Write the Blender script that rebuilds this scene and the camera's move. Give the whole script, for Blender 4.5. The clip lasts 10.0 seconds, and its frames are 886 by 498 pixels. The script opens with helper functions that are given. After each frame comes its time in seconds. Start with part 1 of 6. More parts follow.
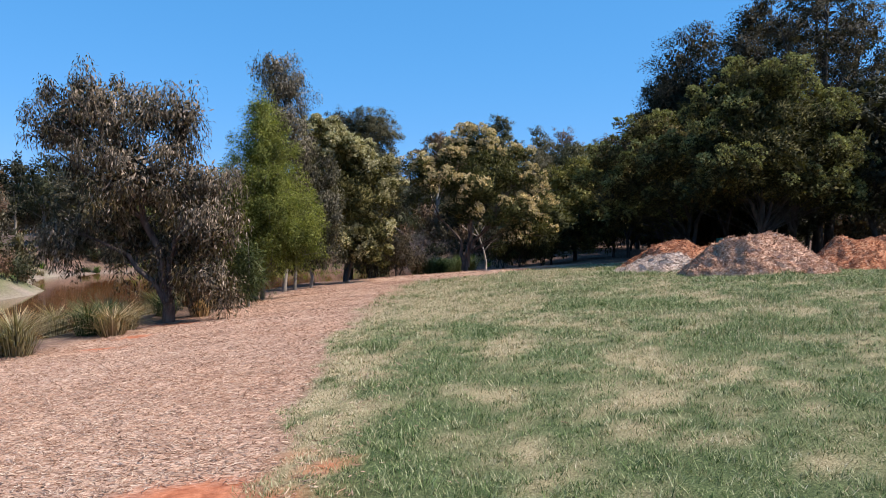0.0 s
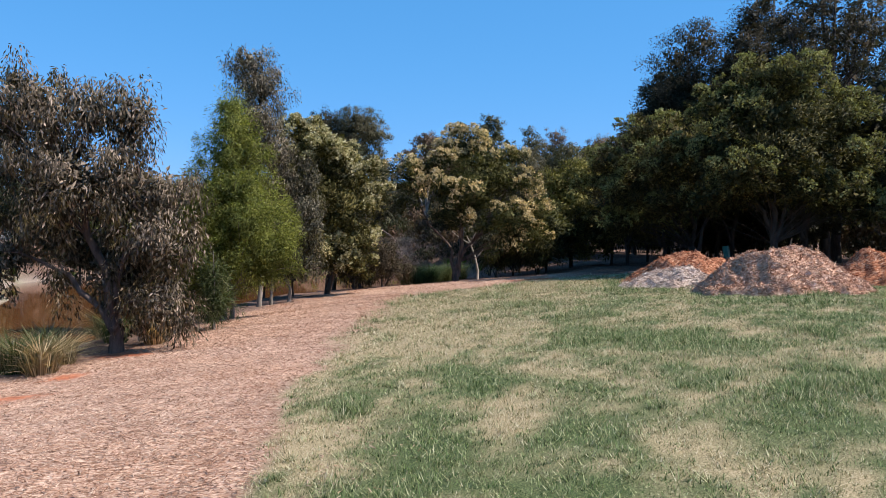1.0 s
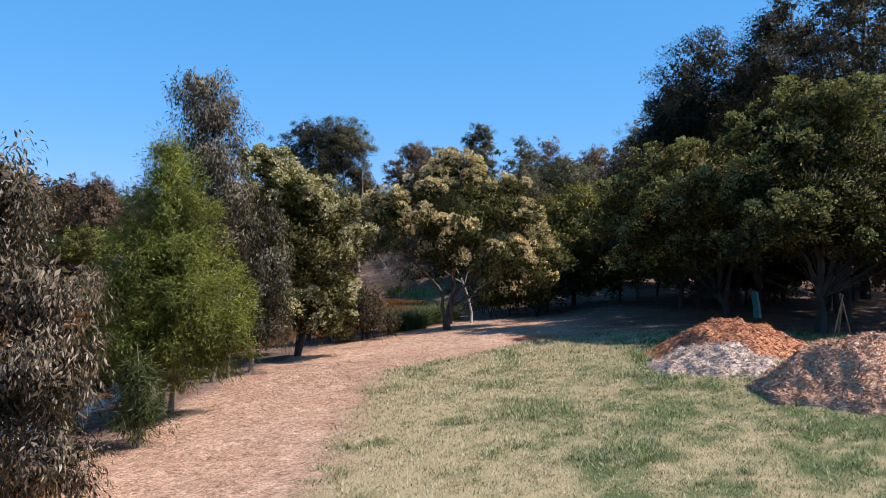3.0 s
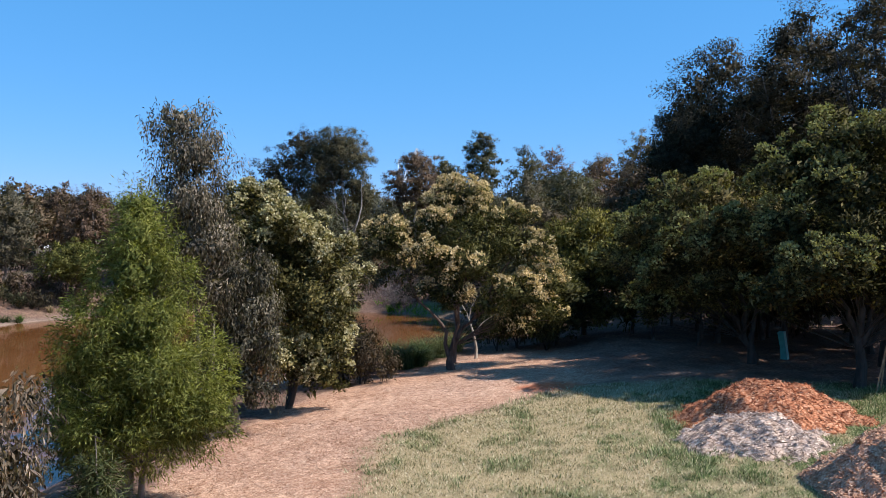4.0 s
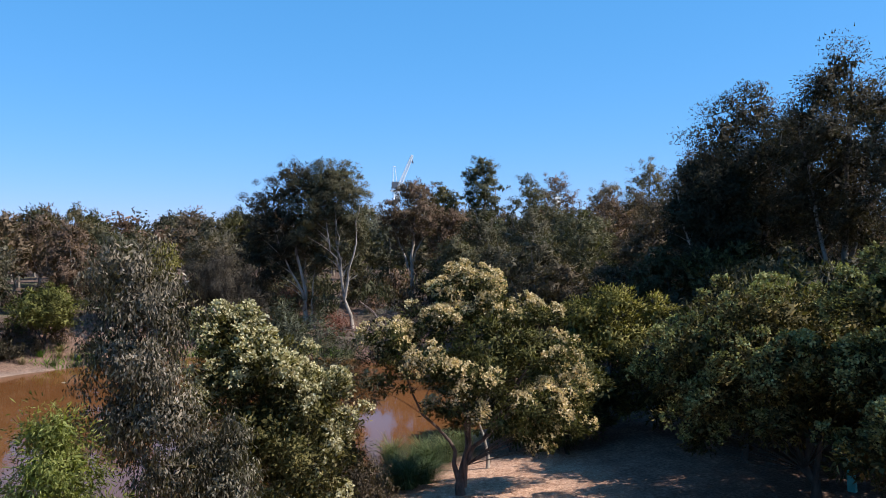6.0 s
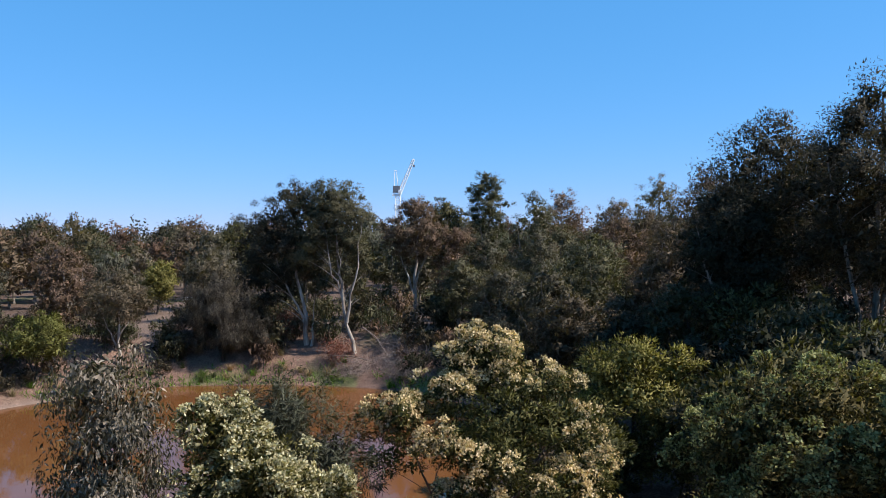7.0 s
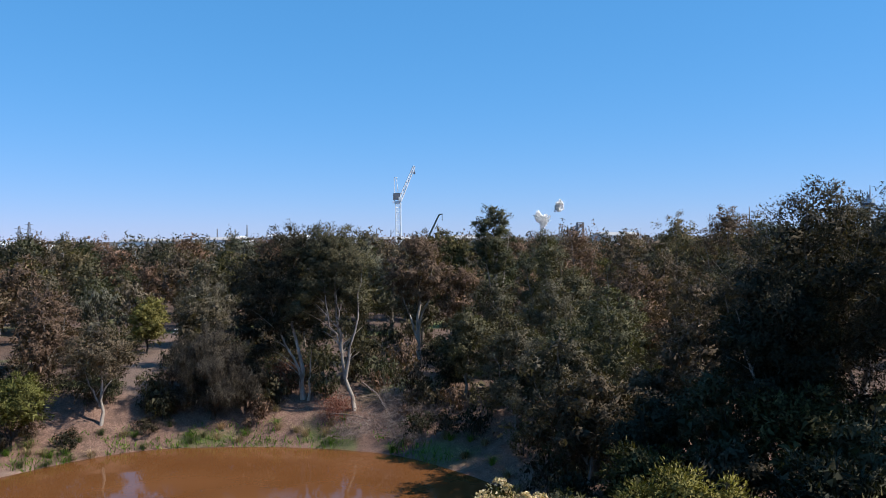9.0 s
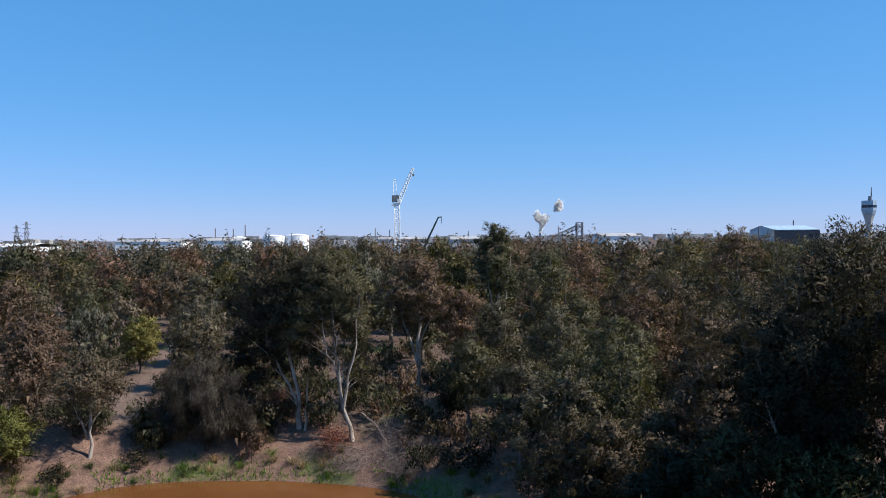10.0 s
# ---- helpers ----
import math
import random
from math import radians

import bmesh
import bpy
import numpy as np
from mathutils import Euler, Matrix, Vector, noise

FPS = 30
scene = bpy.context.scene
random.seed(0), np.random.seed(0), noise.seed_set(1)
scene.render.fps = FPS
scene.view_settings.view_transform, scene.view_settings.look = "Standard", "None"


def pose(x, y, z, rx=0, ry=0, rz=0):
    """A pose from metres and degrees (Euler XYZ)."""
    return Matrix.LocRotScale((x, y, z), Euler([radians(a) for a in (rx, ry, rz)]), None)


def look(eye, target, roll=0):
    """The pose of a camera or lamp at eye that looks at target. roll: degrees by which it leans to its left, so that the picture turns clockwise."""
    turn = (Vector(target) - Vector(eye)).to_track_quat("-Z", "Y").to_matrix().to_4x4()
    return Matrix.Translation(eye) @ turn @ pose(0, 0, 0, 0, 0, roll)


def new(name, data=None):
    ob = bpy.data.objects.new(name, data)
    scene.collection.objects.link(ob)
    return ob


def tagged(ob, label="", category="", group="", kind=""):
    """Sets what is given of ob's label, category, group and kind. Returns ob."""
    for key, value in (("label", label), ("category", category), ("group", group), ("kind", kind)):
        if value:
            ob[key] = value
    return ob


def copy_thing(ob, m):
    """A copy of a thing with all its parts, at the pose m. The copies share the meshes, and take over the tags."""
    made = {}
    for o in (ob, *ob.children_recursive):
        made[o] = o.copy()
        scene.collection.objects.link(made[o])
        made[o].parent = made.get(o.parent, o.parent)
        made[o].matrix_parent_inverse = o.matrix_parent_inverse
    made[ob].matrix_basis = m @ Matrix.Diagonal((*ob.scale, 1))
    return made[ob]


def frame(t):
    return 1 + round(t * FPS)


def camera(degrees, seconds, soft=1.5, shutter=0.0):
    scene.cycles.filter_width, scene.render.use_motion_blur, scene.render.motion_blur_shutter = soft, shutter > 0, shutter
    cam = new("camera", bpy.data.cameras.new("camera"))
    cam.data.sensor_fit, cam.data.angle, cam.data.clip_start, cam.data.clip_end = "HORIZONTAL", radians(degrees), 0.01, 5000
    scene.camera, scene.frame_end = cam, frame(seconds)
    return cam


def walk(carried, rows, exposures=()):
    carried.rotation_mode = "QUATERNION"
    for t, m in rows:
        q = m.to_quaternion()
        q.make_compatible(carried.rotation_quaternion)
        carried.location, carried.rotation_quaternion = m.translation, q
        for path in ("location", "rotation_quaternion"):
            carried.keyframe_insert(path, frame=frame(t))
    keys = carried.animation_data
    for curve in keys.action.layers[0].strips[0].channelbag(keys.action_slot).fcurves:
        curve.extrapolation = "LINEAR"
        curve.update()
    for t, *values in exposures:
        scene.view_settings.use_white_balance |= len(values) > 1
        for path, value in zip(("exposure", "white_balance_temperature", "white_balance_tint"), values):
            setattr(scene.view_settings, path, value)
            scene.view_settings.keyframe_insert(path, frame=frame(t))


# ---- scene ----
cam = camera(60.0, 10.0, 0.6)
METRES, EYE, TILT, LEAN, TURN = 28.0, 1.75, -0.55, 0.0, 0.0
ROWS = [
    (0.0, 0.0, 0.0, 0.0, 0.0, -0.0, 0.0),
    (0.5, 0.0006, 0.0422, 0.0065, -0.39, -0.01, 0.0),
    (1.0, 0.001, 0.084, 0.015, -0.76, -0.03, 0.01),
    (1.5, 0.0011, 0.1251, 0.0259, -1.11, -0.04, 0.03),
    (2.0, 0.0009, 0.1655, 0.0419, -1.42, -0.06, 0.07),
    (2.5, 0.0003, 0.2053, 0.0618, -1.71, -0.06, 0.09),
    (4.0, -0.0028, 0.3223, 0.1317, -1.72, -0.05, 0.13),
    (4.5, -0.0049, 0.3609, 0.1616, -1.79, -0.05, 0.16),
    (5.0, -0.0079, 0.3987, 0.1926, -1.94, -0.07, 0.19),
    (5.5, -0.0105, 0.4367, 0.227, -2.09, -0.07, 0.25),
    (7.0, -0.0231, 0.5553, 0.339, -2.05, -0.1, 0.43),
    (7.5, -0.0267, 0.5964, 0.3765, -2.0, -0.1, 0.42),
    (8.0, -0.0299, 0.6359, 0.4151, -2.08, -0.14, 0.41),
    (8.5, -0.0321, 0.6754, 0.4536, -2.06, -0.17, 0.43),
    (9.0, -0.0342, 0.715, 0.4933, -2.07, -0.24, 0.45),
    (9.5, -0.0365, 0.7553, 0.533, -2.13, -0.3, 0.45),
    (10.0, -0.0379, 0.7939, 0.5735, -2.17, -0.43, 0.47),
]
walk(cam, [(t, pose(0, 0, EYE, TILT, LEAN, TURN) @ pose(METRES * x, METRES * y, METRES * z, 90 + pitch, roll, yaw)) for t, x, y, z, yaw, pitch, roll in ROWS], [(0.0, 0.62), (5.5, 0.68), (7.5, 0.60), (10.0, 0.42)])

# ---- world, sun ----
SUN_AZ, SUN_EL = -12.0, 47.0          # degrees from +x towards +y, and above the ground
world = bpy.data.worlds.new("sky")
scene.world = world
world.use_nodes = True
wn = world.node_tree.nodes
wl = world.node_tree.links
sky = wn.new("ShaderNodeTexSky")
sky.sky_type = "NISHITA"
sky.sun_disc = False
sky.sun_elevation = radians(SUN_EL)
sky.sun_rotation = radians(90 - SUN_AZ)
sky.altitude = 100
sky.air_density, sky.dust_density, sky.ozone_density = 0.9, 0.0, 1.5
deep = wn.new("ShaderNodeHueSaturation")
deep.inputs["Saturation"].default_value = 1.1
cool = wn.new("ShaderNodeMix")
cool.data_type, cool.blend_type = "RGBA", "MULTIPLY"
cool.inputs[0].default_value = 1.0
cool.inputs[7].default_value = (0.60, 1.0, 1.27, 1)
wl.new(sky.outputs[0], cool.inputs[6])
wl.new(cool.outputs[2], deep.inputs["Color"])
split = wn.new("ShaderNodeSeparateColor")
merge = wn.new("ShaderNodeCombineColor")
wl.new(deep.outputs[0], split.inputs[0])
for i, (power, gain, floor) in enumerate(((0.86, 1.02, 0.35), (0.42, 2.30, 0.0), (0.45, 3.36, 0.0))):
    pw = wn.new("ShaderNodeMath")
    pw.operation = "POWER"
    pw.inputs[1].default_value = power
    wl.new(split.outputs[i], pw.inputs[0])
    gn = wn.new("ShaderNodeMath")
    gn.operation = "MULTIPLY_ADD"
    gn.inputs[1].default_value = gain
    gn.inputs[2].default_value = floor
    wl.new(pw.outputs[0], gn.inputs[0])
    wl.new(gn.outputs[0], merge.inputs[i])
wl.new(merge.outputs[0], wn["Background"].inputs[0])
wn["Background"].inputs[1].default_value = 0.078

sun_data = bpy.data.lights.new("sun", "SUN")
sun_data.energy, sun_data.angle, sun_data.color = 5.0, radians(0.5), (1.0, 0.94, 0.86)
sun = new("sun", sun_data)
sun.matrix_world = look((0, 0, 60), (-60 * math.cos(radians(SUN_AZ)), -60 * math.sin(radians(SUN_AZ)), 60 - 60 * math.tan(radians(SUN_EL))))


# ---- materials ----
def material(name):
    m = bpy.data.materials.new(name)
    m.use_nodes = True
    nt = m.node_tree
    return m, nt, nt.nodes["Principled BSDF"]


def node(nt, kind, **kw):
    n = nt.nodes.new(kind)
    for k, v in kw.items():
        if k == "attribute_name":
            n.attribute_name = v
        else:
            n.inputs[k].default_value = v
    return n


def ramp(nt, fac, stops):
    r = nt.nodes.new("ShaderNodeValToRGB")
    el = r.color_ramp.elements
    el[0].position, el[0].color = stops[0][0], (*stops[0][1], 1)
    el[1].position, el[1].color = stops[-1][0], (*stops[-1][1], 1)
    for p, c in stops[1:-1]:
        e = el.new(p)
        e.color = (*c, 1)
    nt.links.new(fac, r.inputs[0])
    return r.outputs[0]


def mix(nt, fac, a, b, how="MIX"):
    n = nt.nodes.new("ShaderNodeMix")
    n.data_type, n.blend_type = "RGBA", how
    for sock, v in ((n.inputs[0], fac), (n.inputs[6], a), (n.inputs[7], b)):
        if isinstance(v, (int, float)):
            sock.default_value = v
        elif isinstance(v, tuple):
            sock.default_value = (*v, 1)
        else:
            nt.links.new(v, sock)
    return n.outputs[2]


def coords(nt):
    return nt.nodes.new("ShaderNodeTexCoord").outputs["Object"]


def noise_of(nt, scale, detail=4.0, vec=None, rough=0.55):
    n = node(nt, "ShaderNodeTexNoise", Scale=scale, Detail=detail, Roughness=rough)
    nt.links.new(vec if vec is not None else coords(nt), n.inputs["Vector"])
    return n.outputs[0]


def bump_of(nt, height, strength, distance, bsdf):
    b = node(nt, "ShaderNodeBump", Strength=strength, Distance=distance)
    nt.links.new(height, b.inputs["Height"])
    nt.links.new(b.outputs[0], bsdf.inputs["Normal"])


def leaf_material(name, stops, rough=0.45, through_light=0.25):
    m, nt, p = material(name)
    geo = nt.nodes.new("ShaderNodeNewGeometry")
    col = ramp(nt, geo.outputs["Random Per Island"], stops)
    big = noise_of(nt, 0.9, 2.0)
    lo = ramp(nt, big, [(0.3, (0.62, 0.62, 0.62)), (0.7, (1.25, 1.25, 1.25))])
    col = mix(nt, 1.0, col, lo, "MULTIPLY")
    info = nt.nodes.new("ShaderNodeObjectInfo")
    tint = ramp(nt, info.outputs["Random"], [(0.0, (0.66, 0.74, 0.66)), (0.35, (0.92, 0.96, 0.9)), (0.7, (1.1, 1.04, 0.98)), (1.0, (1.4, 1.2, 1.1))])
    col = mix(nt, 1.0, col, tint, "MULTIPLY")
    nt.links.new(col, p.inputs["Base Color"])
    p.inputs["Roughness"].default_value = rough + 0.1
    p.inputs["Specular IOR Level"].default_value = 0.07
    tr = nt.nodes.new("ShaderNodeBsdfTranslucent")
    nt.links.new(mix(nt, 1.0, col, (1.3, 1.35, 0.6), "MULTIPLY"), tr.inputs[0])
    ms = nt.nodes.new("ShaderNodeMixShader")
    ms.inputs[0].default_value = through_light
    nt.links.new(p.outputs[0], ms.inputs[1])
    nt.links.new(tr.outputs[0], ms.inputs[2])
    nt.links.new(ms.outputs[0], nt.nodes["Material Output"].inputs[0])
    return m


def bark_material(name, dark, light, scale=6.0):
    m, nt, p = material(name)
    mp = nt.nodes.new("ShaderNodeMapping")
    mp.inputs["Scale"].default_value = (1, 1, 0.22)
    nt.links.new(coords(nt), mp.inputs[0])
    f = noise_of(nt, scale, 6.0, mp.outputs[0], 0.65)
    g = noise_of(nt, 0.8, 2.0)
    col = ramp(nt, f, [(0.35, dark), (0.62, light)])
    col = mix(nt, 1.0, col, ramp(nt, g, [(0.3, (0.7, 0.68, 0.66)), (0.7, (1.1, 1.1, 1.1))]), "MULTIPLY")
    nt.links.new(col, p.inputs["Base Color"])
    p.inputs["Roughness"].default_value = 0.85
    bump_of(nt, f, 0.6, 0.02, p)
    return m


def painted(name, colour, rough=0.5, metal=0.0, scale=0.6, amount=0.18):
    m, nt, p = material(name)
    f = noise_of(nt, scale, 5.0)
    lo = tuple(c * (1 - amount) for c in colour)
    hi = tuple(min(1.0, c * (1 + amount * 0.5)) for c in colour)
    nt.links.new(ramp(nt, f, [(0.35, lo), (0.65, hi)]), p.inputs["Base Color"])
    p.inputs["Roughness"].default_value = rough
    p.inputs["Metallic"].default_value = metal
    return m


def ground_material():
    m, nt, p = material("ground_cover")
    a1 = node(nt, "ShaderNodeAttribute", attribute_name="cover")
    a2 = node(nt, "ShaderNodeAttribute", attribute_name="patches")
    s1 = nt.nodes.new("ShaderNodeSeparateColor")
    s2 = nt.nodes.new("ShaderNodeSeparateColor")
    nt.links.new(a1.outputs["Color"], s1.inputs[0])
    nt.links.new(a2.outputs["Color"], s2.inputs[0])
    fine = noise_of(nt, 9.0, 8.0, None, 0.7)
    mid = noise_of(nt, 1.1, 5.0)
    wide = noise_of(nt, 0.22, 3.0)
    # leaf litter and bare soil
    soil = ramp(nt, fine, [(0.3, (0.06, 0.036, 0.028)), (0.5, (0.185, 0.115, 0.09)), (0.7, (0.33, 0.23, 0.185))])
    soil = mix(nt, 1.0, soil, ramp(nt, mid, [(0.3, (0.6, 0.6, 0.6)), (0.7, (1.15, 1.1, 1.05))]), "MULTIPLY")
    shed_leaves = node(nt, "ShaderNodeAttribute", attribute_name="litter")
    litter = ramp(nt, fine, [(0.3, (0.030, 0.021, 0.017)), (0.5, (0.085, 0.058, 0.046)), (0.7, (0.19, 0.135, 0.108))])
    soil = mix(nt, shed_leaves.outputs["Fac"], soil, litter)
    # wood chips
    mp = nt.nodes.new("ShaderNodeMapping")
    mp.inputs["Scale"].default_value = (1.0, 2.2, 1.0)
    mp.inputs["Rotation"].default_value = (0, 0, 0.5)
    nt.links.new(coords(nt), mp.inputs[0])
    vo = node(nt, "ShaderNodeTexVoronoi", Scale=30.0, Randomness=1.0)
    nt.links.new(mp.outputs[0], vo.inputs["Vector"])
    sv = nt.nodes.new("ShaderNodeSeparateColor")
    nt.links.new(vo.outputs["Color"], sv.inputs[0])
    chips = ramp(nt, sv.outputs[0], [(0.0, (0.20, 0.105, 0.068)), (0.25, (0.38, 0.235, 0.165)), (0.65, (0.52, 0.355, 0.275)), (1.0, (0.68, 0.53, 0.43))])
    chips = mix(nt, 1.0, chips, ramp(nt, mid, [(0.3, (0.82, 0.74, 0.70)), (0.7, (1.12, 1.1, 1.06))]), "MULTIPLY")
    chips = mix(nt, 1.0, chips, ramp(nt, wide, [(0.35, (0.98, 0.92, 0.86)), (0.65, (1.02, 1.02, 1.02))]), "MULTIPLY")
    tread = noise_of(nt, 4.5, 5.0, None, 0.7)
    chips = mix(nt, 1.0, chips, ramp(nt, tread, [(0.34, (0.62, 0.56, 0.53)), (0.5, (1.0, 0.98, 0.97)), (0.68, (1.22, 1.2, 1.18))]), "MULTIPLY")
    # lawn
    speck = noise_of(nt, 60.0, 3.0, None, 0.7)
    green = ramp(nt, speck, [(0.35, (0.020, 0.032, 0.010)), (0.52, (0.070, 0.098, 0.034)), (0.68, (0.19, 0.20, 0.085))])
    straw = ramp(nt, speck, [(0.35, (0.15, 0.11, 0.055)), (0.52, (0.40, 0.30, 0.17)), (0.68, (0.60, 0.47, 0.31))])
    lawn = mix(nt, s1.outputs[2], green, straw)
    red = ramp(nt, fine, [(0.3, (0.25, 0.065, 0.03)), (0.6, (0.52, 0.17, 0.08)), (0.8, (0.60, 0.30, 0.18))])
    sand = ramp(nt, fine, [(0.3, (0.26, 0.20, 0.16)), (0.7, (0.44, 0.37, 0.31))])
    verge = ramp(nt, fine, [(0.3, (0.04, 0.09, 0.015)), (0.7, (0.16, 0.26, 0.06))])
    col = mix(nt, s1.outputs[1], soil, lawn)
    col = mix(nt, s1.outputs[0], col, chips)
    col = mix(nt, s2.outputs[0], col, red)
    col = mix(nt, s2.outputs[1], col, sand)
    col = mix(nt, s2.outputs[2], col, verge)
    nt.links.new(col, p.inputs["Base Color"])
    p.inputs["Roughness"].default_value = 0.95
    p.inputs["Specular IOR Level"].default_value = 0.15
    hgt = mix(nt, 0.5, fine, sv.outputs[1])
    bump_of(nt, hgt, 0.7, 0.03, p)
    return m


def water_material():
    m, nt, p = material("muddy_water")
    g = noise_of(nt, 0.12, 3.0)
    nt.links.new(ramp(nt, g, [(0.3, (0.115, 0.045, 0.015)), (0.7, (0.155, 0.064, 0.024))]), p.inputs["Base Color"])
    p.inputs["Roughness"].default_value = 0.04
    p.inputs["IOR"].default_value = 1.33
    r = noise_of(nt, 2.2, 3.0)
    bump_of(nt, r, 0.05, 0.05, p)
    return m


M_GROUND = ground_material()
M_WATER = water_material()
M_GUM = leaf_material("grey_gum_leaf", [(0.0, (0.056, 0.051, 0.037)), (0.5, (0.100, 0.084, 0.061)), (1.0, (0.160, 0.132, 0.099))], 0.38)
M_GUM_BROWN = leaf_material("brown_gum_leaf", [(0.0, (0.068, 0.047, 0.036)), (0.5, (0.120, 0.082, 0.062)), (1.0, (0.182, 0.127, 0.100))], 0.4)
M_GUM_NEAR = leaf_material("pink_grey_gum_leaf", [(0.0, (0.040, 0.036, 0.028)), (0.45, (0.125, 0.106, 0.084)), (0.8, (0.21, 0.172, 0.142)), (1.0, (0.36, 0.30, 0.26))], 0.38)
# gum leaf with the shaded side of the tall gums put into its colour
M_GUM_SHADED = leaf_material("shade_toned_gum_leaf", [(0.0, (0.023, 0.023, 0.017)), (0.6, (0.050, 0.046, 0.032)), (1.0, (0.085, 0.074, 0.053))], 0.42, 0.2)
M_GUM_GREEN = leaf_material("green_gum_leaf", [(0.0, (0.052, 0.053, 0.033)), (0.6, (0.093, 0.086, 0.054)), (1.0, (0.15, 0.132, 0.088))], 0.4)
M_WATTLE = leaf_material("wattle_leaf", [(0.0, (0.025, 0.027, 0.013)), (0.6, (0.070, 0.067, 0.031)), (1.0, (0.15, 0.135, 0.065))], 0.5)
M_WATTLE_GOLD = leaf_material("olive_wattle_leaf", [(0.0, (0.034, 0.037, 0.014)), (0.6, (0.105, 0.092, 0.036)), (1.0, (0.20, 0.172, 0.078))], 0.5)
M_BLOSSOM = leaf_material("wattle_blossom", [(0.0, (0.25, 0.21, 0.115)), (0.6, (0.43, 0.375, 0.235)), (1.0, (0.62, 0.565, 0.41))], 0.8)
M_BLOSSOM_DULL = leaf_material("dull_wattle_blossom", [(0.0, (0.16, 0.14, 0.06)), (0.6, (0.32, 0.28, 0.13)), (1.0, (0.46, 0.41, 0.22))], 0.8)
M_SHEOAK = leaf_material("bright_green_needle", [(0.0, (0.11, 0.115, 0.034)), (0.5, (0.30, 0.29, 0.095)), (1.0, (0.52, 0.48, 0.20))], 0.5, 0.45)
M_SHEOAK_GREY = leaf_material("grey_green_needle", [(0.0, (0.050, 0.046, 0.038)), (0.6, (0.115, 0.108, 0.086)), (1.0, (0.18, 0.165, 0.13))], 0.55)
M_SHEOAK_DARK = leaf_material("dark_needle", [(0.0, (0.026, 0.022, 0.018)), (0.6, (0.070, 0.060, 0.050)), (1.0, (0.14, 0.12, 0.10))], 0.55, 0.15)
M_YELLOW = leaf_material("yellow_green_leaf", [(0.0, (0.085, 0.080, 0.022)), (0.6, (0.19, 0.165, 0.055)), (1.0, (0.32, 0.28, 0.12))], 0.5)
M_RUST = leaf_material("dead_rust_leaf", [(0.0, (0.097, 0.034, 0.024)), (0.6, (0.213, 0.082, 0.063)), (1.0, (0.311, 0.165, 0.136))], 0.7)
M_REED = leaf_material("dry_reed", [(0.0, (0.13, 0.09, 0.05)), (0.6, (0.34, 0.25, 0.15)), (1.0, (0.58, 0.47, 0.33))], 0.6)
M_REED_GREEN = leaf_material("green_reed", [(0.0, (0.03, 0.045, 0.018)), (0.6, (0.085, 0.11, 0.05)), (1.0, (0.18, 0.19, 0.11))], 0.6)
M_VERGE = leaf_material("lush_grass", [(0.0, (0.04, 0.09, 0.012)), (0.6, (0.11, 0.20, 0.03)), (1.0, (0.20, 0.29, 0.07))], 0.6)
M_BARK = bark_material("brown_bark", (0.045, 0.026, 0.02), (0.17, 0.11, 0.085))
M_BARK_GREY = bark_material("grey_bark", (0.10, 0.085, 0.07), (0.30, 0.25, 0.21))
M_BARK_PALE = bark_material("pale_gum_bark", (0.15, 0.12, 0.10), (0.46, 0.40, 0.345), 3.0)
M_BARK_DARK = bark_material("dark_bark", (0.018, 0.014, 0.012), (0.07, 0.055, 0.045))
M_DEAD = bark_material("dead_wood", (0.12, 0.088, 0.074), (0.33, 0.25, 0.215))
M_WHITE = painted("white_steel", (0.85, 0.87, 0.88), 0.5)
M_GREYSTEEL = painted("grey_steel", (0.16, 0.17, 0.19), 0.5)
M_BLUE = painted("pale_blue_cladding", (0.36, 0.48, 0.58), 0.5)
M_NAVY = painted("dark_glazing", (0.02, 0.03, 0.05), 0.25)
M_BOOM = painted("dark_green_boom", (0.03, 0.045, 0.035), 0.5)
M_CONCRETE = painted("pale_concrete", (0.50, 0.49, 0.47), 0.8)
M_ROOF = painted("roof_sheet", (0.42, 0.40, 0.38), 0.6, 0.0, 0.05, 0.4)
M_TEAL = painted("teal_plastic", (0.06, 0.30, 0.28), 0.45, 0.0, 5.0)
M_STAKE = painted("pine_stake", (0.40, 0.22, 0.12), 0.8, 0.0, 8.0, 0.4)


def steam_material():
    m, nt, p = material("steam")
    p.inputs["Base Color"].default_value = (0.9, 0.9, 0.9, 1)
    p.inputs["Roughness"].default_value = 1.0
    tr = nt.nodes.new("ShaderNodeBsdfTranslucent")
    tr.inputs[0].default_value = (0.95, 0.95, 0.95, 1)
    ms = nt.nodes.new("ShaderNodeMixShader")
    ms.inputs[0].default_value = 0.5
    nt.links.new(p.outputs[0], ms.inputs[1])
    nt.links.new(tr.outputs[0], ms.inputs[2])
    nt.links.new(ms.outputs[0], nt.nodes["Material Output"].inputs[0])
    return m


M_STEAM = steam_material()


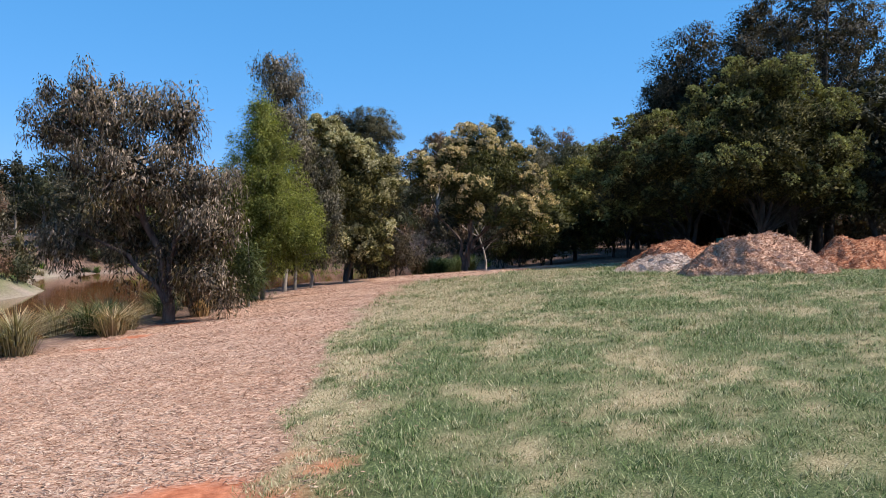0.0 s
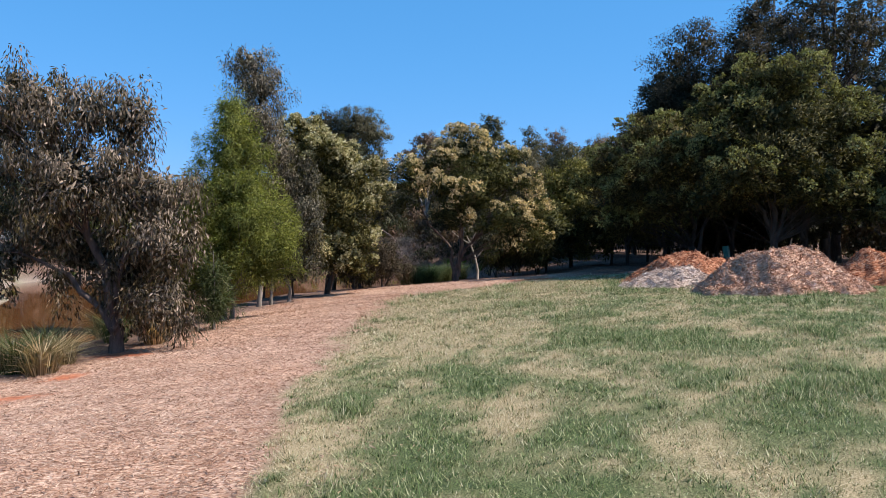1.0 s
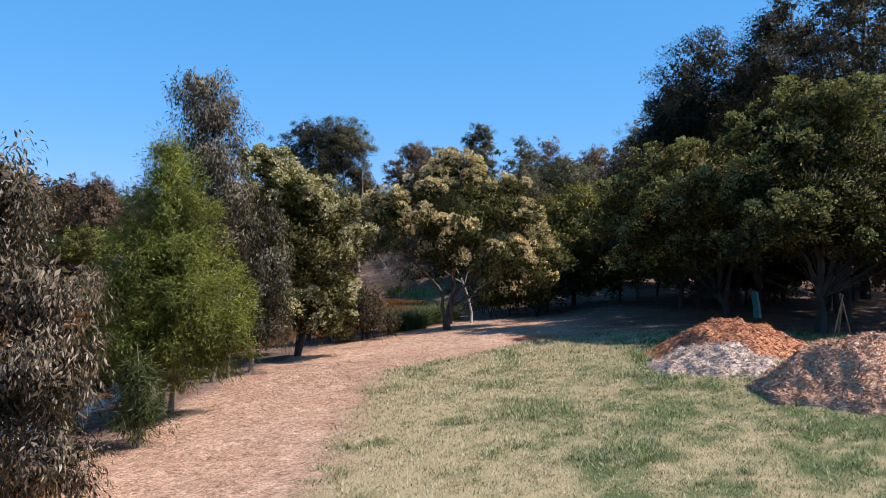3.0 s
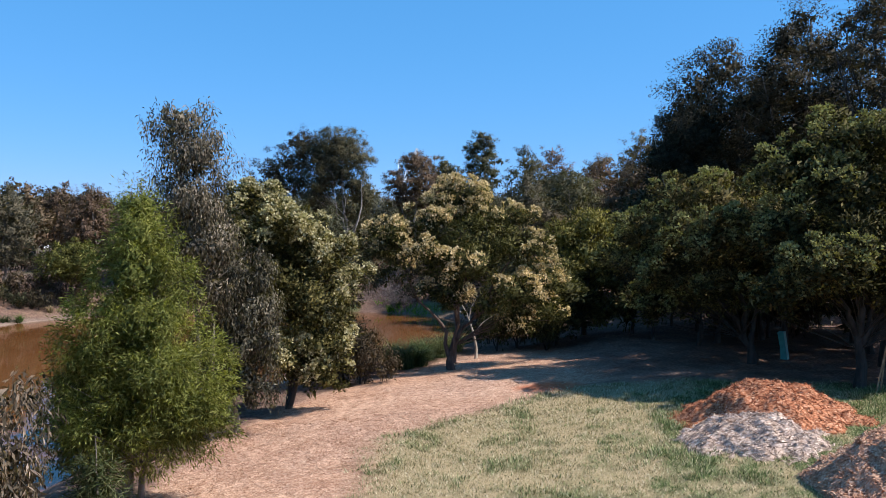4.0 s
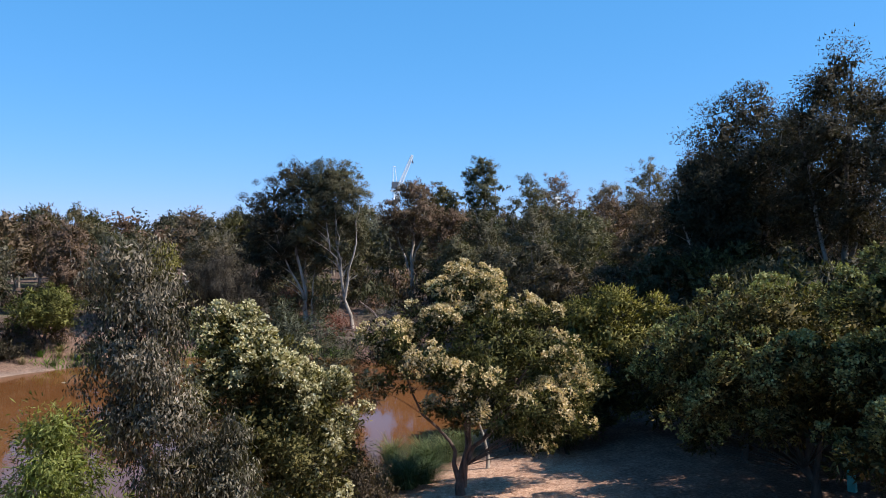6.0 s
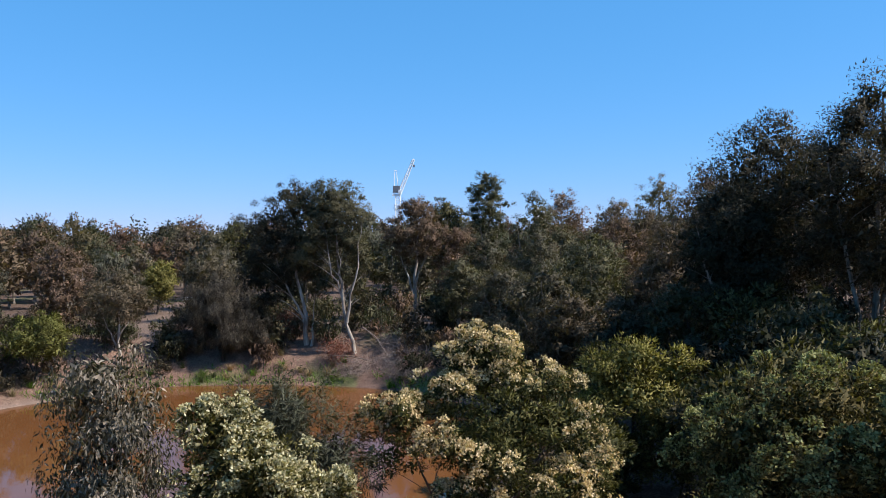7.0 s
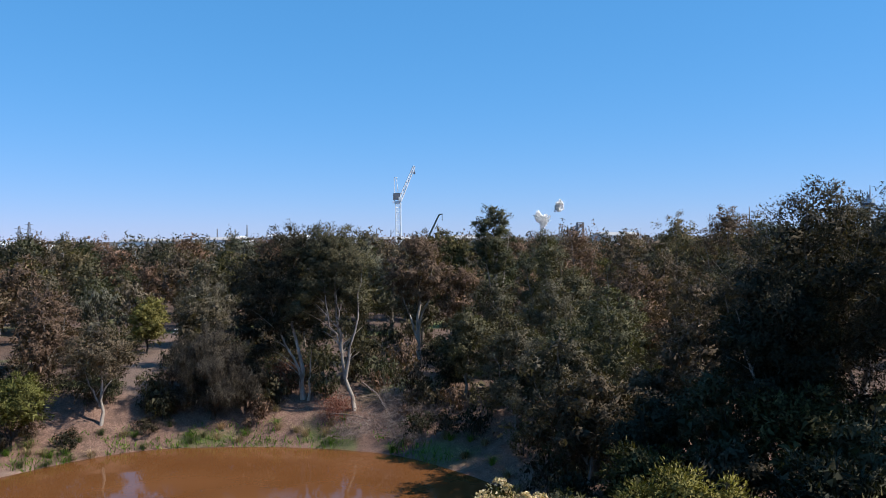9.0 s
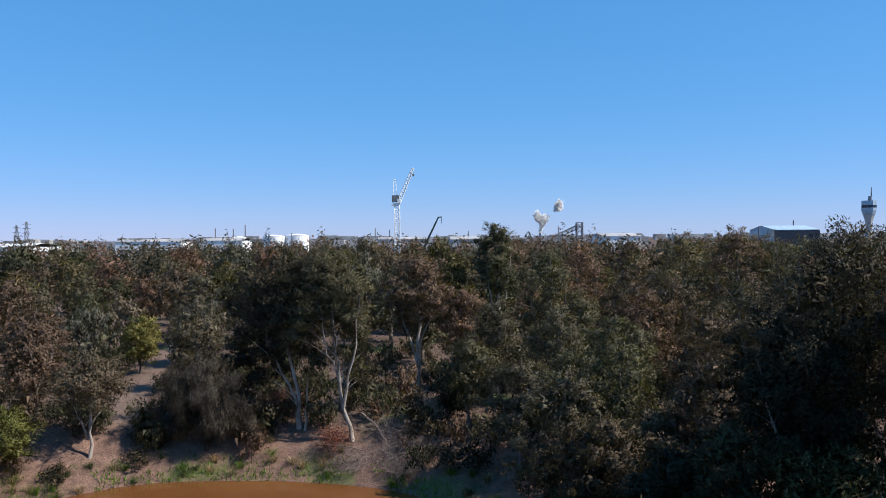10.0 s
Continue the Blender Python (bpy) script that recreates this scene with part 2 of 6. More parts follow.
def grass_material(name, stops):
    """Blades coloured by how dry the lawn is where they stand."""
    m, nt, p = material(name)
    at = node(nt, "ShaderNodeAttribute", attribute_name="dry")
    geo = nt.nodes.new("ShaderNodeNewGeometry")
    g = ramp(nt, geo.outputs["Random Per Island"], stops[0])
    d = ramp(nt, geo.outputs["Random Per Island"], stops[1])
    col = mix(nt, at.outputs["Fac"], g, d)
    nt.links.new(col, p.inputs["Base Color"])
    p.inputs["Roughness"].default_value = 0.6
    p.inputs["Specular IOR Level"].default_value = 0.12
    tr = nt.nodes.new("ShaderNodeBsdfTranslucent")
    nt.links.new(col, tr.inputs[0])
    ms = nt.nodes.new("ShaderNodeMixShader")
    ms.inputs[0].default_value = 0.3
    nt.links.new(p.outputs[0], ms.inputs[1])
    nt.links.new(tr.outputs[0], ms.inputs[2])
    nt.links.new(ms.outputs[0], nt.nodes["Material Output"].inputs[0])
    return m


M_GRASS = grass_material("lawn_blade", ([(0.0, (0.024, 0.046, 0.014)), (0.45, (0.085, 0.145, 0.042)), (0.8, (0.24, 0.30, 0.115)), (1.0, (0.60, 0.58, 0.33))],
                                        [(0.0, (0.10, 0.088, 0.038)), (0.3, (0.28, 0.23, 0.115)), (0.6, (0.50, 0.385, 0.235)), (1.0, (0.78, 0.67, 0.49))]))


def chip_material(name, stops):
    m, nt, p = material(name)
    geo = nt.nodes.new("ShaderNodeNewGeometry")
    col = ramp(nt, geo.outputs["Random Per Island"], stops)
    g = noise_of(nt, 0.5, 3.0)
    col = mix(nt, 1.0, col, ramp(nt, g, [(0.3, (0.95, 0.83, 0.75)), (0.7, (1.0, 0.99, 0.98))]), "MULTIPLY")
    nt.links.new(col, p.inputs["Base Color"])
    p.inputs["Roughness"].default_value = 0.9
    p.inputs["Specular IOR Level"].default_value = 0.12
    bump_of(nt, noise_of(nt, 18.0, 6.0, None, 0.7), 0.9, 0.05, p)
    return m


def mound_material(name, stops):
    """The packed body of a heap: splinters of the same colours, pressed together."""
    m, nt, p = material(name)
    mp = nt.nodes.new("ShaderNodeMapping")
    mp.inputs["Scale"].default_value = (1.0, 2.0, 1.4)
    mp.inputs["Rotation"].default_value = (0.4, 0.3, 0.7)
    nt.links.new(coords(nt), mp.inputs[0])
    vo = node(nt, "ShaderNodeTexVoronoi", Scale=17.0, Randomness=1.0)
    nt.links.new(mp.outputs[0], vo.inputs["Vector"])
    sv = nt.nodes.new("ShaderNodeSeparateColor")
    nt.links.new(vo.outputs["Color"], sv.inputs[0])
    col = ramp(nt, sv.outputs[0], stops)
    col = mix(nt, 1.0, col, ramp(nt, noise_of(nt, 1.6, 4.0), [(0.3, (0.78, 0.72, 0.68)), (0.7, (1.06, 1.04, 1.02))]), "MULTIPLY")
    nt.links.new(col, p.inputs["Base Color"])
    p.inputs["Roughness"].default_value = 0.95
    p.inputs["Specular IOR Level"].default_value = 0.1
    bump_of(nt, sv.outputs[1], 0.8, 0.03, p)
    return m


M_CHIP = chip_material("pale_wood_chip", [(0.0, (0.20, 0.105, 0.070)), (0.2, (0.40, 0.245, 0.175)), (0.8, (0.56, 0.385, 0.29)), (1.0, (0.70, 0.55, 0.44))])
M_CHIP_RED = chip_material("red_bark_mulch", [(0.0, (0.15, 0.048, 0.026)), (0.4, (0.38, 0.145, 0.075)), (0.8, (0.50, 0.235, 0.135)), (1.0, (0.60, 0.37, 0.25))])
M_MOUND_RED = mound_material("red_bark_mulch_body", [(0.0, (0.15, 0.048, 0.026)), (0.4, (0.38, 0.145, 0.075)), (0.8, (0.50, 0.235, 0.135)), (1.0, (0.60, 0.37, 0.25))])
M_CHIP_GREY = chip_material("grey_wood_chip", [(0.0, (0.22, 0.155, 0.125)), (0.4, (0.46, 0.35, 0.29)), (0.8, (0.60, 0.48, 0.41)), (1.0, (0.74, 0.63, 0.56))])
M_MOUND_GREY = mound_material("grey_wood_chip_body", [(0.0, (0.22, 0.155, 0.125)), (0.4, (0.46, 0.35, 0.29)), (0.8, (0.60, 0.48, 0.41)), (1.0, (0.74, 0.63, 0.56))])
M_CHIP_MIX = chip_material("brown_mulch", [(0.0, (0.30, 0.155, 0.10)), (0.4, (0.53, 0.31, 0.21)), (0.8, (0.66, 0.43, 0.31)), (1.0, (0.80, 0.61, 0.49))])
M_MOUND_MIX = mound_material("brown_mulch_body", [(0.0, (0.30, 0.155, 0.10)), (0.4, (0.53, 0.31, 0.21)), (0.8, (0.66, 0.43, 0.31)), (1.0, (0.80, 0.61, 0.49))])


# ---- mesh helpers ----
def quad_mesh(name, verts, quads, mat, smooth=False):
    verts = np.asarray(verts, dtype=np.float32).reshape(-1, 3)
    quads = np.asarray(quads, dtype=np.int32)
    n = quads.shape[1]
    me = bpy.data.meshes.new(name)
    me.vertices.add(len(verts))
    me.vertices.foreach_set("co", verts.ravel())
    me.loops.add(quads.size)
    me.loops.foreach_set("vertex_index", quads.ravel())
    me.polygons.add(len(quads))
    me.polygons.foreach_set("loop_start", np.arange(0, quads.size, n, dtype=np.int32))
    me.polygons.foreach_set("use_smooth", np.full(len(quads), smooth))
    me.materials.append(mat)
    me.update(calc_edges=True)
    return me


def rounded(me, normals):
    """Shading normals of a leaf mass: each leaf is lit as a piece of its clump's outside."""
    normals = normals / (np.linalg.norm(normals, axis=1)[:, None] + 1e-9)
    at = me.attributes.new("custom_normal", "FLOAT_VECTOR", "POINT")
    at.data.foreach_set("vector", normals.astype(np.float32).ravel())
    me.polygons.foreach_set("use_smooth", np.ones(len(me.polygons), dtype=bool))
    me.update()
    return me


def part(name, me, parent=None, label=""):
    ob = new(name, me)
    if parent is not None:
        ob.parent = parent
    if label:
        ob["label"] = label
    return ob


class Buf:
    """Gathers quads of one mesh."""

    def __init__(self):
        self.v, self.q, self.n = [], [], 0

    def add(self, v, q):
        self.v.append(np.asarray(v, dtype=np.float32))
        self.q.append(np.asarray(q, dtype=np.int32) + self.n)
        self.n += len(v)

    def tube(self, pts, radii, sides=6):
        pts = np.asarray(pts, dtype=np.float64)
        k = len(pts)
        tan = np.gradient(pts, axis=0)
        tan /= np.linalg.norm(tan, axis=1)[:, None] + 1e-9
        ref = np.array([1.0, 0.0, 0.0]) if abs(tan[0][0]) < 0.8 else np.array([0.0, 1.0, 0.0])
        u = np.cross(tan, ref)
        u /= np.linalg.norm(u, axis=1)[:, None] + 1e-9
        w = np.cross(tan, u)
        a = np.linspace(0, 2 * np.pi, sides, endpoint=False)
        ring = pts[:, None, :] + np.asarray(radii)[:, None, None] * (np.cos(a)[None, :, None] * u[:, None, :] + np.sin(a)[None, :, None] * w[:, None, :])
        i = np.arange(k - 1)[:, None] * sides
        j = np.arange(sides)[None, :]
        j2 = (j + 1) % sides
        q = np.stack([i + j, i + j2, i + sides + j2, i + sides + j], axis=-1).reshape(-1, 4)
        self.add(ring.reshape(-1, 3), q)

    def box(self, x0, y0, z0, x1, y1, z1):
        v = [(x0, y0, z0), (x1, y0, z0), (x1, y1, z0), (x0, y1, z0), (x0, y0, z1), (x1, y0, z1), (x1, y1, z1), (x0, y1, z1)]
        q = [(0, 3, 2, 1), (4, 5, 6, 7), (0, 1, 5, 4), (1, 2, 6, 5), (2, 3, 7, 6), (3, 0, 4, 7)]
        self.add(v, q)

    def mesh(self, name, mat, smooth=False):
        return quad_mesh(name, np.concatenate(self.v), np.concatenate(self.q), mat, smooth)


def smoothstep(a, b, x):
    t = np.clip((np.asarray(x, dtype=np.float64) - a) / (b - a), 0, 1)
    return t * t * (3 - 2 * t)


def wobble(x, y, s, seed=0.0):
    """Cheap smooth noise for arrays, about -1 to 1."""
    x, y = np.asarray(x) * s + seed * 13.7, np.asarray(y) * s - seed * 7.3
    return (np.sin(x * 1.3 + 1.7 * np.sin(y * 0.9 + seed)) + np.sin(y * 1.7 + 1.3 * np.sin(x * 1.1 - seed)) + np.sin(x * 2.9 + y * 2.3 + seed) * 0.6 + np.sin(y * 3.7 - x * 2.1) * 0.5) / 3.1


def grain(x, y, cell, seed=0.0):
    """Value noise for arrays, 0 to 1, with cells of the given size."""
    u, v = np.asarray(x, dtype=np.float64) / cell, np.asarray(y, dtype=np.float64) / cell
    iu, iv = np.floor(u), np.floor(v)

    def corner(a, b):
        h = np.sin(a * 127.1 + b * 311.7 + seed * 74.7) * 43758.5453
        return h - np.floor(h)

    fu, fv = u - iu, v - iv
    fu, fv = fu * fu * (3 - 2 * fu), fv * fv * (3 - 2 * fv)
    top = corner(iu, iv) * (1 - fu) + corner(iu + 1, iv) * fu
    low = corner(iu, iv + 1) * (1 - fu) + corner(iu + 1, iv + 1) * fu
    return top * (1 - fv) + low * fv


# ---- the lie of the land ----
POND = [(-12, -6), (-11.2, 8), (-10.9, 16), (-10.6, 24), (-10.2, 31), (-8.8, 39), (-5.5, 45), (-1.5, 48.5), (2.5, 53), (5.5, 60), (5.0, 69), (1.0, 75), (-3.5, 79),
        (-10, 81.2), (-16, 81.8), (-22, 81.4), (-26, 79), (-29, 76), (-32, 72), (-33, 64), (-29, 54), (-24, 46), (-22.5, 38), (-22, 26), (-20, 12), (-19, -6)]
WATER = -1.25


def closed_curve(points, n):
    p = np.asarray(points, dtype=np.float64)
    out = []
    for i in range(len(p)):
        a, b, c, d = p[i - 1], p[i], p[(i + 1) % len(p)], p[(i + 2) % len(p)]
        for t in np.linspace(0, 1, n, endpoint=False):
            out.append(0.5 * ((2 * b) + (c - a) * t + (2 * a - 5 * b + 4 * c - d) * t * t + (3 * b - a - 3 * c + d) * t ** 3))
    return np.array(out)


SHORE = closed_curve(POND, 6)


def shore_distance(x, y):
    """Metres from the shoreline, minus inside the pond."""
    x, y = np.asarray(x, dtype=np.float64), np.asarray(y, dtype=np.float64)
    best = np.full(x.shape, 1e9)
    inside = np.zeros(x.shape, dtype=bool)
    for a, b in zip(SHORE, np.roll(SHORE, -1, axis=0)):
        dx, dy = b - a
        t = np.clip(((x - a[0]) * dx + (y - a[1]) * dy) / (dx * dx + dy * dy), 0, 1)
        best = np.minimum(best, (x - a[0] - t * dx) ** 2 + (y - a[1] - t * dy) ** 2)
        cross = ((a[1] > y) != (b[1] > y)) & (x < (b[0] - a[0]) * (y - a[1]) / (b[1] - a[1] + 1e-12) + a[0])
        inside ^= cross
    d = np.sqrt(best)
    return np.where(inside, -d, d)


def land(x, y):
    x, y = np.asarray(x, dtype=np.float64), np.asarray(y, dtype=np.float64)
    near = 0.25 + 0.07 * np.clip(x, -7, 9) - 0.40 * smoothstep(35, 46, y) * (1 - smoothstep(5, 12, x))
    near = near + 0.3 * smoothstep(46, 60, y)
    left = 0.2
    near = near + (left - near) * smoothstep(-14, -22, x)
    far = 2.5 + 0.25 * wobble(x, y, 0.05, 2)
    plateau = near + (far - near) * smoothstep(68, 92, y)
    plateau = plateau + (1.0 - plateau) * smoothstep(300, 900, np.hypot(x, y))
    d = shore_distance(x, y) if np.ndim(x) else shore_distance(np.array([x]), np.array([y]))[0]
    wide = 2.9 + 5.5 * smoothstep(60, 80, y)
    rise = smoothstep(-0.4, 1.0, d / wide)
    bank = WATER - 0.12 + (plateau - WATER + 0.12) * (rise - smoothstep(-0.4, 1.0, 0.0)) / (1 - smoothstep(-0.4, 1.0, 0.0))
    bed = WATER - 0.12 + 0.25 * np.clip(d, -4, 0)
    z = np.where(d > 0, bank, bed)
    return z + 0.035 * wobble(x, y, 0.9, 1) * smoothstep(0, 3, d)


EDGE_NEAR = [(-30, -1.0), (5.2, -1.2), (6, -1.3), (8.7, -1.5), (11.7, -1.85), (18, -1.85), (24, -1.5), (29, -1.3), (32.5, 3.0), (34.0, 4.6), (34.6, 6.4), (36, 60)]
EDGE_FAR = [(-30, -8.0), (12.8, -7.5), (15.3, -7.4), (19, -6.5), (24, -6.4), (31, -5.7), (36, -3.6), (40, -1.0), (44, 1.0), (46, 3.0), (50, 60)]


TRACK = np.array([(-26.0, 88.0), (-28.4, 93.0), (-28.9, 99.7), (-30.0, 107.0), (-31.8, 117.0), (-34.0, 127.0)])


def track_distance(x, y):
    """Metres from the line of the bare track through the clearing of the far bank."""
    return np.where((np.asarray(y) > 87) & (np.asarray(y) < 128), np.abs(np.asarray(x) - np.interp(y, TRACK[:, 1], TRACK[:, 0])), 99.0)


def mulch_mask(x, y):
    near = np.interp(y, [p[0] for p in EDGE_NEAR], [p[1] for p in EDGE_NEAR]) + 0.22 * wobble(x, y, 1.3, 3)
    far = np.interp(y, [p[0] for p in EDGE_FAR], [p[1] for p in EDGE_FAR]) + 0.3 * wobble(x, y, 0.9, 4)
    soft = 0.16 + 1.7 * smoothstep(13, 20, y)
    a = smoothstep(0.0, 1.0, 0.5 + (near - x) / soft)
    b = smoothstep(-0.4, 0.5, x - far)
    return a * b * (1 - smoothstep(42, 46, y - 0.2 * x)) * (1 - smoothstep(13, 17, x)) * (1 - smoothstep(4.5, 7.5, x) * smoothstep(33, 36, y))


def lawn_mask(x, y):
    near = np.interp(y, [p[0] for p in EDGE_NEAR], [p[1] for p in EDGE_NEAR]) + 0.22 * wobble(x, y, 1.3, 3)
    soft = 0.16 + 1.7 * smoothstep(13, 20, y)
    a = smoothstep(0.0, 1.0, 0.5 + (x - near) / soft)
    lim = 34.0 - 0.30 * np.clip(x - 8, 0, 30) + 0.4 * wobble(x, y, 0.8, 5)
    return a * (1 - smoothstep(-1.2, 0.6, y - lim))


def tuft_mask(x, y):
    """Where the grass stands in longer, greener tufts."""
    return smoothstep(0.60, 0.74, 0.6 * grain(x, y * 0.8, 0.9, 15) + 0.4 * grain(x, y, 0.3, 16)) * smoothstep(7, 12, y)


def dry_mask(x, y):
    """How much of the lawn is straw: broad patches, a dry band along the chips, a lush strip beside it."""
    near = np.interp(y, [p[0] for p in EDGE_NEAR], [p[1] for p in EDGE_NEAR])
    e = x - near
    base = 0.20 * grain(x, y * 0.40, 0.8, 6) + 0.30 * grain(x, y * 0.5, 0.33, 7) + 0.28 * grain(x, y * 0.6, 0.13, 8) + 0.22 * grain(x, y * 0.7, 0.055, 9)
    base = base + 0.14 * np.exp(-(e / 0.5) ** 2) - 0.04 + 0.10 * smoothstep(7, 14, y)
    base = base + 0.30 * smoothstep(13, 19, y) * (1 - smoothstep(1.0, 6.0, e)) - 0.06 * smoothstep(4, 8, x) * smoothstep(14, 20, y)
    base = base + 0.16 * smoothstep(21, 26, y) * (1 - smoothstep(3.5, 7.5, x))
    for px, py, rx, ry, k in ((0.42, 12.8, 0.42, 1.7, -0.25), (-0.1, 9.2, 0.3, 1.2, -0.25), (-0.42, 5.6, 0.32, 1.4, -0.25), (3.4, 15.7, 0.7, 1.3, -0.25), (4.4, 14.9, 0.6, 1.2, -0.22), (-1.0, 12.0, 0.3, 0.8, -0.2),
                              (-0.9, 17.2, 0.9, 1.2, 0.25), (0.8, 10.3, 0.3, 0.5, 0.25), (0.0, 6.0, 0.14, 0.5, 0.2), (1.9, 7.1, 0.2, 0.6, 0.25), (-1.3, 18.4, 0.8, 1.4, 0.2), (1.43, 13.3, 0.3, 0.6, 0.25), (1.0, 11.0, 0.3, 0.7, 0.25), (-0.84, 10.4, 0.3, 0.6, 0.2)):
        base = base + k * np.exp(-((x - px) / rx) ** 2 - ((y - py) / ry) ** 2)
    return np.clip(0.04 + 0.90 * smoothstep(0.40, 0.70, base) - 0.5 * tuft_mask(x, y), 0.02, 1.0)


def red_mask(x, y):
    spots = [(-1.5, 4.5, 0.8), (-0.82, 5.2, 0.10), (-6.3, 18.3, 0.7), (-6.2, 13.8, 0.4), (4.2, 34.2, 1.2), (-1.15, 5.6, 0.12), (-6.2, 15.6, 0.4)]
    out = np.zeros(np.shape(x))
    for sx, sy, r in spots:
        out = np.maximum(out, 1 - smoothstep(0.5, 1.15, np.hypot(x - sx, (y - sy) * 1.4) / r + 0.25 * wobble(x, y, 3.0, sx)))
    return out


def ground_grid():
    xs = np.concatenate([-np.geomspace(3500, 75, 26), np.arange(-70, -12, 1.4), np.arange(-12, 16, 0.28), np.arange(16, 60, 1.4), np.geomspace(62, 3500, 26)])
    ys = np.concatenate([-np.geomspace(1200, 9, 16), np.arange(-8, 3, 1.0), np.arange(3, 50, 0.32), np.arange(50, 130, 1.1), np.geomspace(132, 4500, 34)])
    X, Y = np.meshgrid(xs, ys)
    x, y = X.ravel(), Y.ravel()
    z = land(x, y)
    nx, ny = len(xs), len(ys)
    i = np.arange(ny - 1)[:, None] * nx
    j = np.arange(nx - 1)[None, :]
    q = np.stack([i + j, i + j + 1, i + nx + j + 1, i + nx + j], axis=-1).reshape(-1, 4)
    me = quad_mesh("ground", np.stack([x, y, z], -1), q, M_GROUND, True)
    d = shore_distance(x, y)
    mulch, lawn, dry, red = mulch_mask(x, y), lawn_mask(x, y), dry_mask(x, y), red_mask(x, y)
    sand = 0.8 * (1 - smoothstep(0.3, 1.2, d + 0.4 * wobble(x, y, 0.5, 8))) * smoothstep(-12, -18, x) * (1 - smoothstep(70, 80, y))
    verge = (1 - smoothstep(0.5, 1.6, np.abs(d - 1.2) + 0.9 * wobble(x, y, 0.45, 9))) * smoothstep(74, 79, y) * 0.6 * smoothstep(0.42, 0.62, grain(x, y, 2.2, 21))
    verge = np.maximum(verge, 0.6 * smoothstep(0.45, 0.8, wobble(x, y, 0.17, 11)) * smoothstep(84, 90, y))
    track = 1 - smoothstep(1.2, 2.4, track_distance(x, y) + 0.5 * wobble(x, y, 0.7, 22))
    sand = np.maximum(sand, 0.12 * track)
    verge = verge * (1 - track)
    verge = np.maximum(verge, 0.8 * (1 - smoothstep(2, 4.5, np.abs(d - 4.6) + 1.2 * wobble(x, y, 0.6, 18))) * smoothstep(-20, -24, x) * (1 - smoothstep(60, 70, y)))
    one = np.ones_like(x)
    for name, cols in (("cover", (mulch, lawn, dry)), ("patches", (red, sand, verge))):
        at = me.color_attributes.new(name, "FLOAT_COLOR", "POINT")
        at.data.foreach_set("color", np.stack([*cols, one], -1).astype(np.float32).ravel())
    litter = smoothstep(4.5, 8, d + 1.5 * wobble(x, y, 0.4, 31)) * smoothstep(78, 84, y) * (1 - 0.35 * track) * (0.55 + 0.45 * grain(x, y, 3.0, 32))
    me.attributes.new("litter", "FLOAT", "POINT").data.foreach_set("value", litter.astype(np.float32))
    return tagged(new("ground", me), "pinkish soil, wood-chip bed and patchy lawn sloping to a pond", "ground", kind="structure")


ground_grid()


def pond_water():
    ring = SHORE.copy()
    c = ring.mean(axis=0)
    bm = bmesh.new()
    nrm = np.roll(ring, -1, axis=0) - np.roll(ring, 1, axis=0)
    nrm = np.stack([nrm[:, 1], -nrm[:, 0]], -1)
    nrm /= np.linalg.norm(nrm, axis=1)[:, None]
    if np.mean(np.sum(nrm * (ring - c), axis=1)) < 0:
        nrm = -nrm
    vs = [bm.verts.new((p[0] + 0.7 * n[0], p[1] + 0.7 * n[1], WATER)) for p, n in zip(ring, nrm)]
    f = bm.faces.new(vs)
    f.normal_update()
    if f.normal.z < 0:
        f.normal_flip()
    bmesh.ops.triangulate(bm, faces=[f])
    me = bpy.data.meshes.new("water")
    bm.to_mesh(me)
    bm.free()
    me.materials.append(M_WATER)
    tagged(new("water", me), "still muddy orange-brown water of the pond", "water", kind="structure")


pond_water()


# ---- plants ----
def leaf_quads(pos, dirs, length, width, rng, fold=0.25, face=None):
    """Lance-shaped leaves: base, side, tip, side, each slightly folded."""
    n = len(pos)
    dirs = dirs / (np.linalg.norm(dirs, axis=1)[:, None] + 1e-9)
    r = rng.normal(size=(n, 3))
    if face is not None:
        r = r * 0.3 + face
    side = np.cross(dirs, r)
    side /= np.linalg.norm(side, axis=1)[:, None] + 1e-9
    up = np.cross(side, dirs)
    L = (length * rng.uniform(0.6, 1.3, n))[:, None]
    W = (width * rng.uniform(0.7, 1.3, n))[:, None]
    mid = pos + dirs * L * 0.45
    v = np.stack([pos, mid + side * W * 0.5 + up * W * fold, pos + dirs * L, mid - side * W * 0.5 + up * W * fold], axis=1).reshape(-1, 3)
    q = np.arange(4 * n).reshape(-1, 4)
    return v, q


def leaf_tris(pos, dirs, length, width, rng, face=None):
    """Simple pointed leaves for trees that stay far off."""
    n = len(pos)
    dirs = dirs / (np.linalg.norm(dirs, axis=1)[:, None] + 1e-9)
    r = rng.normal(size=(n, 3))
    if face is not None:
        r = r * 0.3 + face
    side = np.cross(dirs, r)
    side /= np.linalg.norm(side, axis=1)[:, None] + 1e-9
    L = (length * rng.uniform(0.6, 1.3, n))[:, None]
    W = (width * rng.uniform(0.7, 1.3, n))[:, None]
    v = np.stack([pos - side * W * 0.5, pos + side * W * 0.5, pos + dirs * L], axis=1).reshape(-1, 3)
    return v, np.arange(3 * n).reshape(-1, 3)


def curve3(a, b, c, n):
    t = np.linspace(0, 1, n)[:, None]
    return (1 - t) ** 2 * a + 2 * t * (1 - t) * b + t * t * c


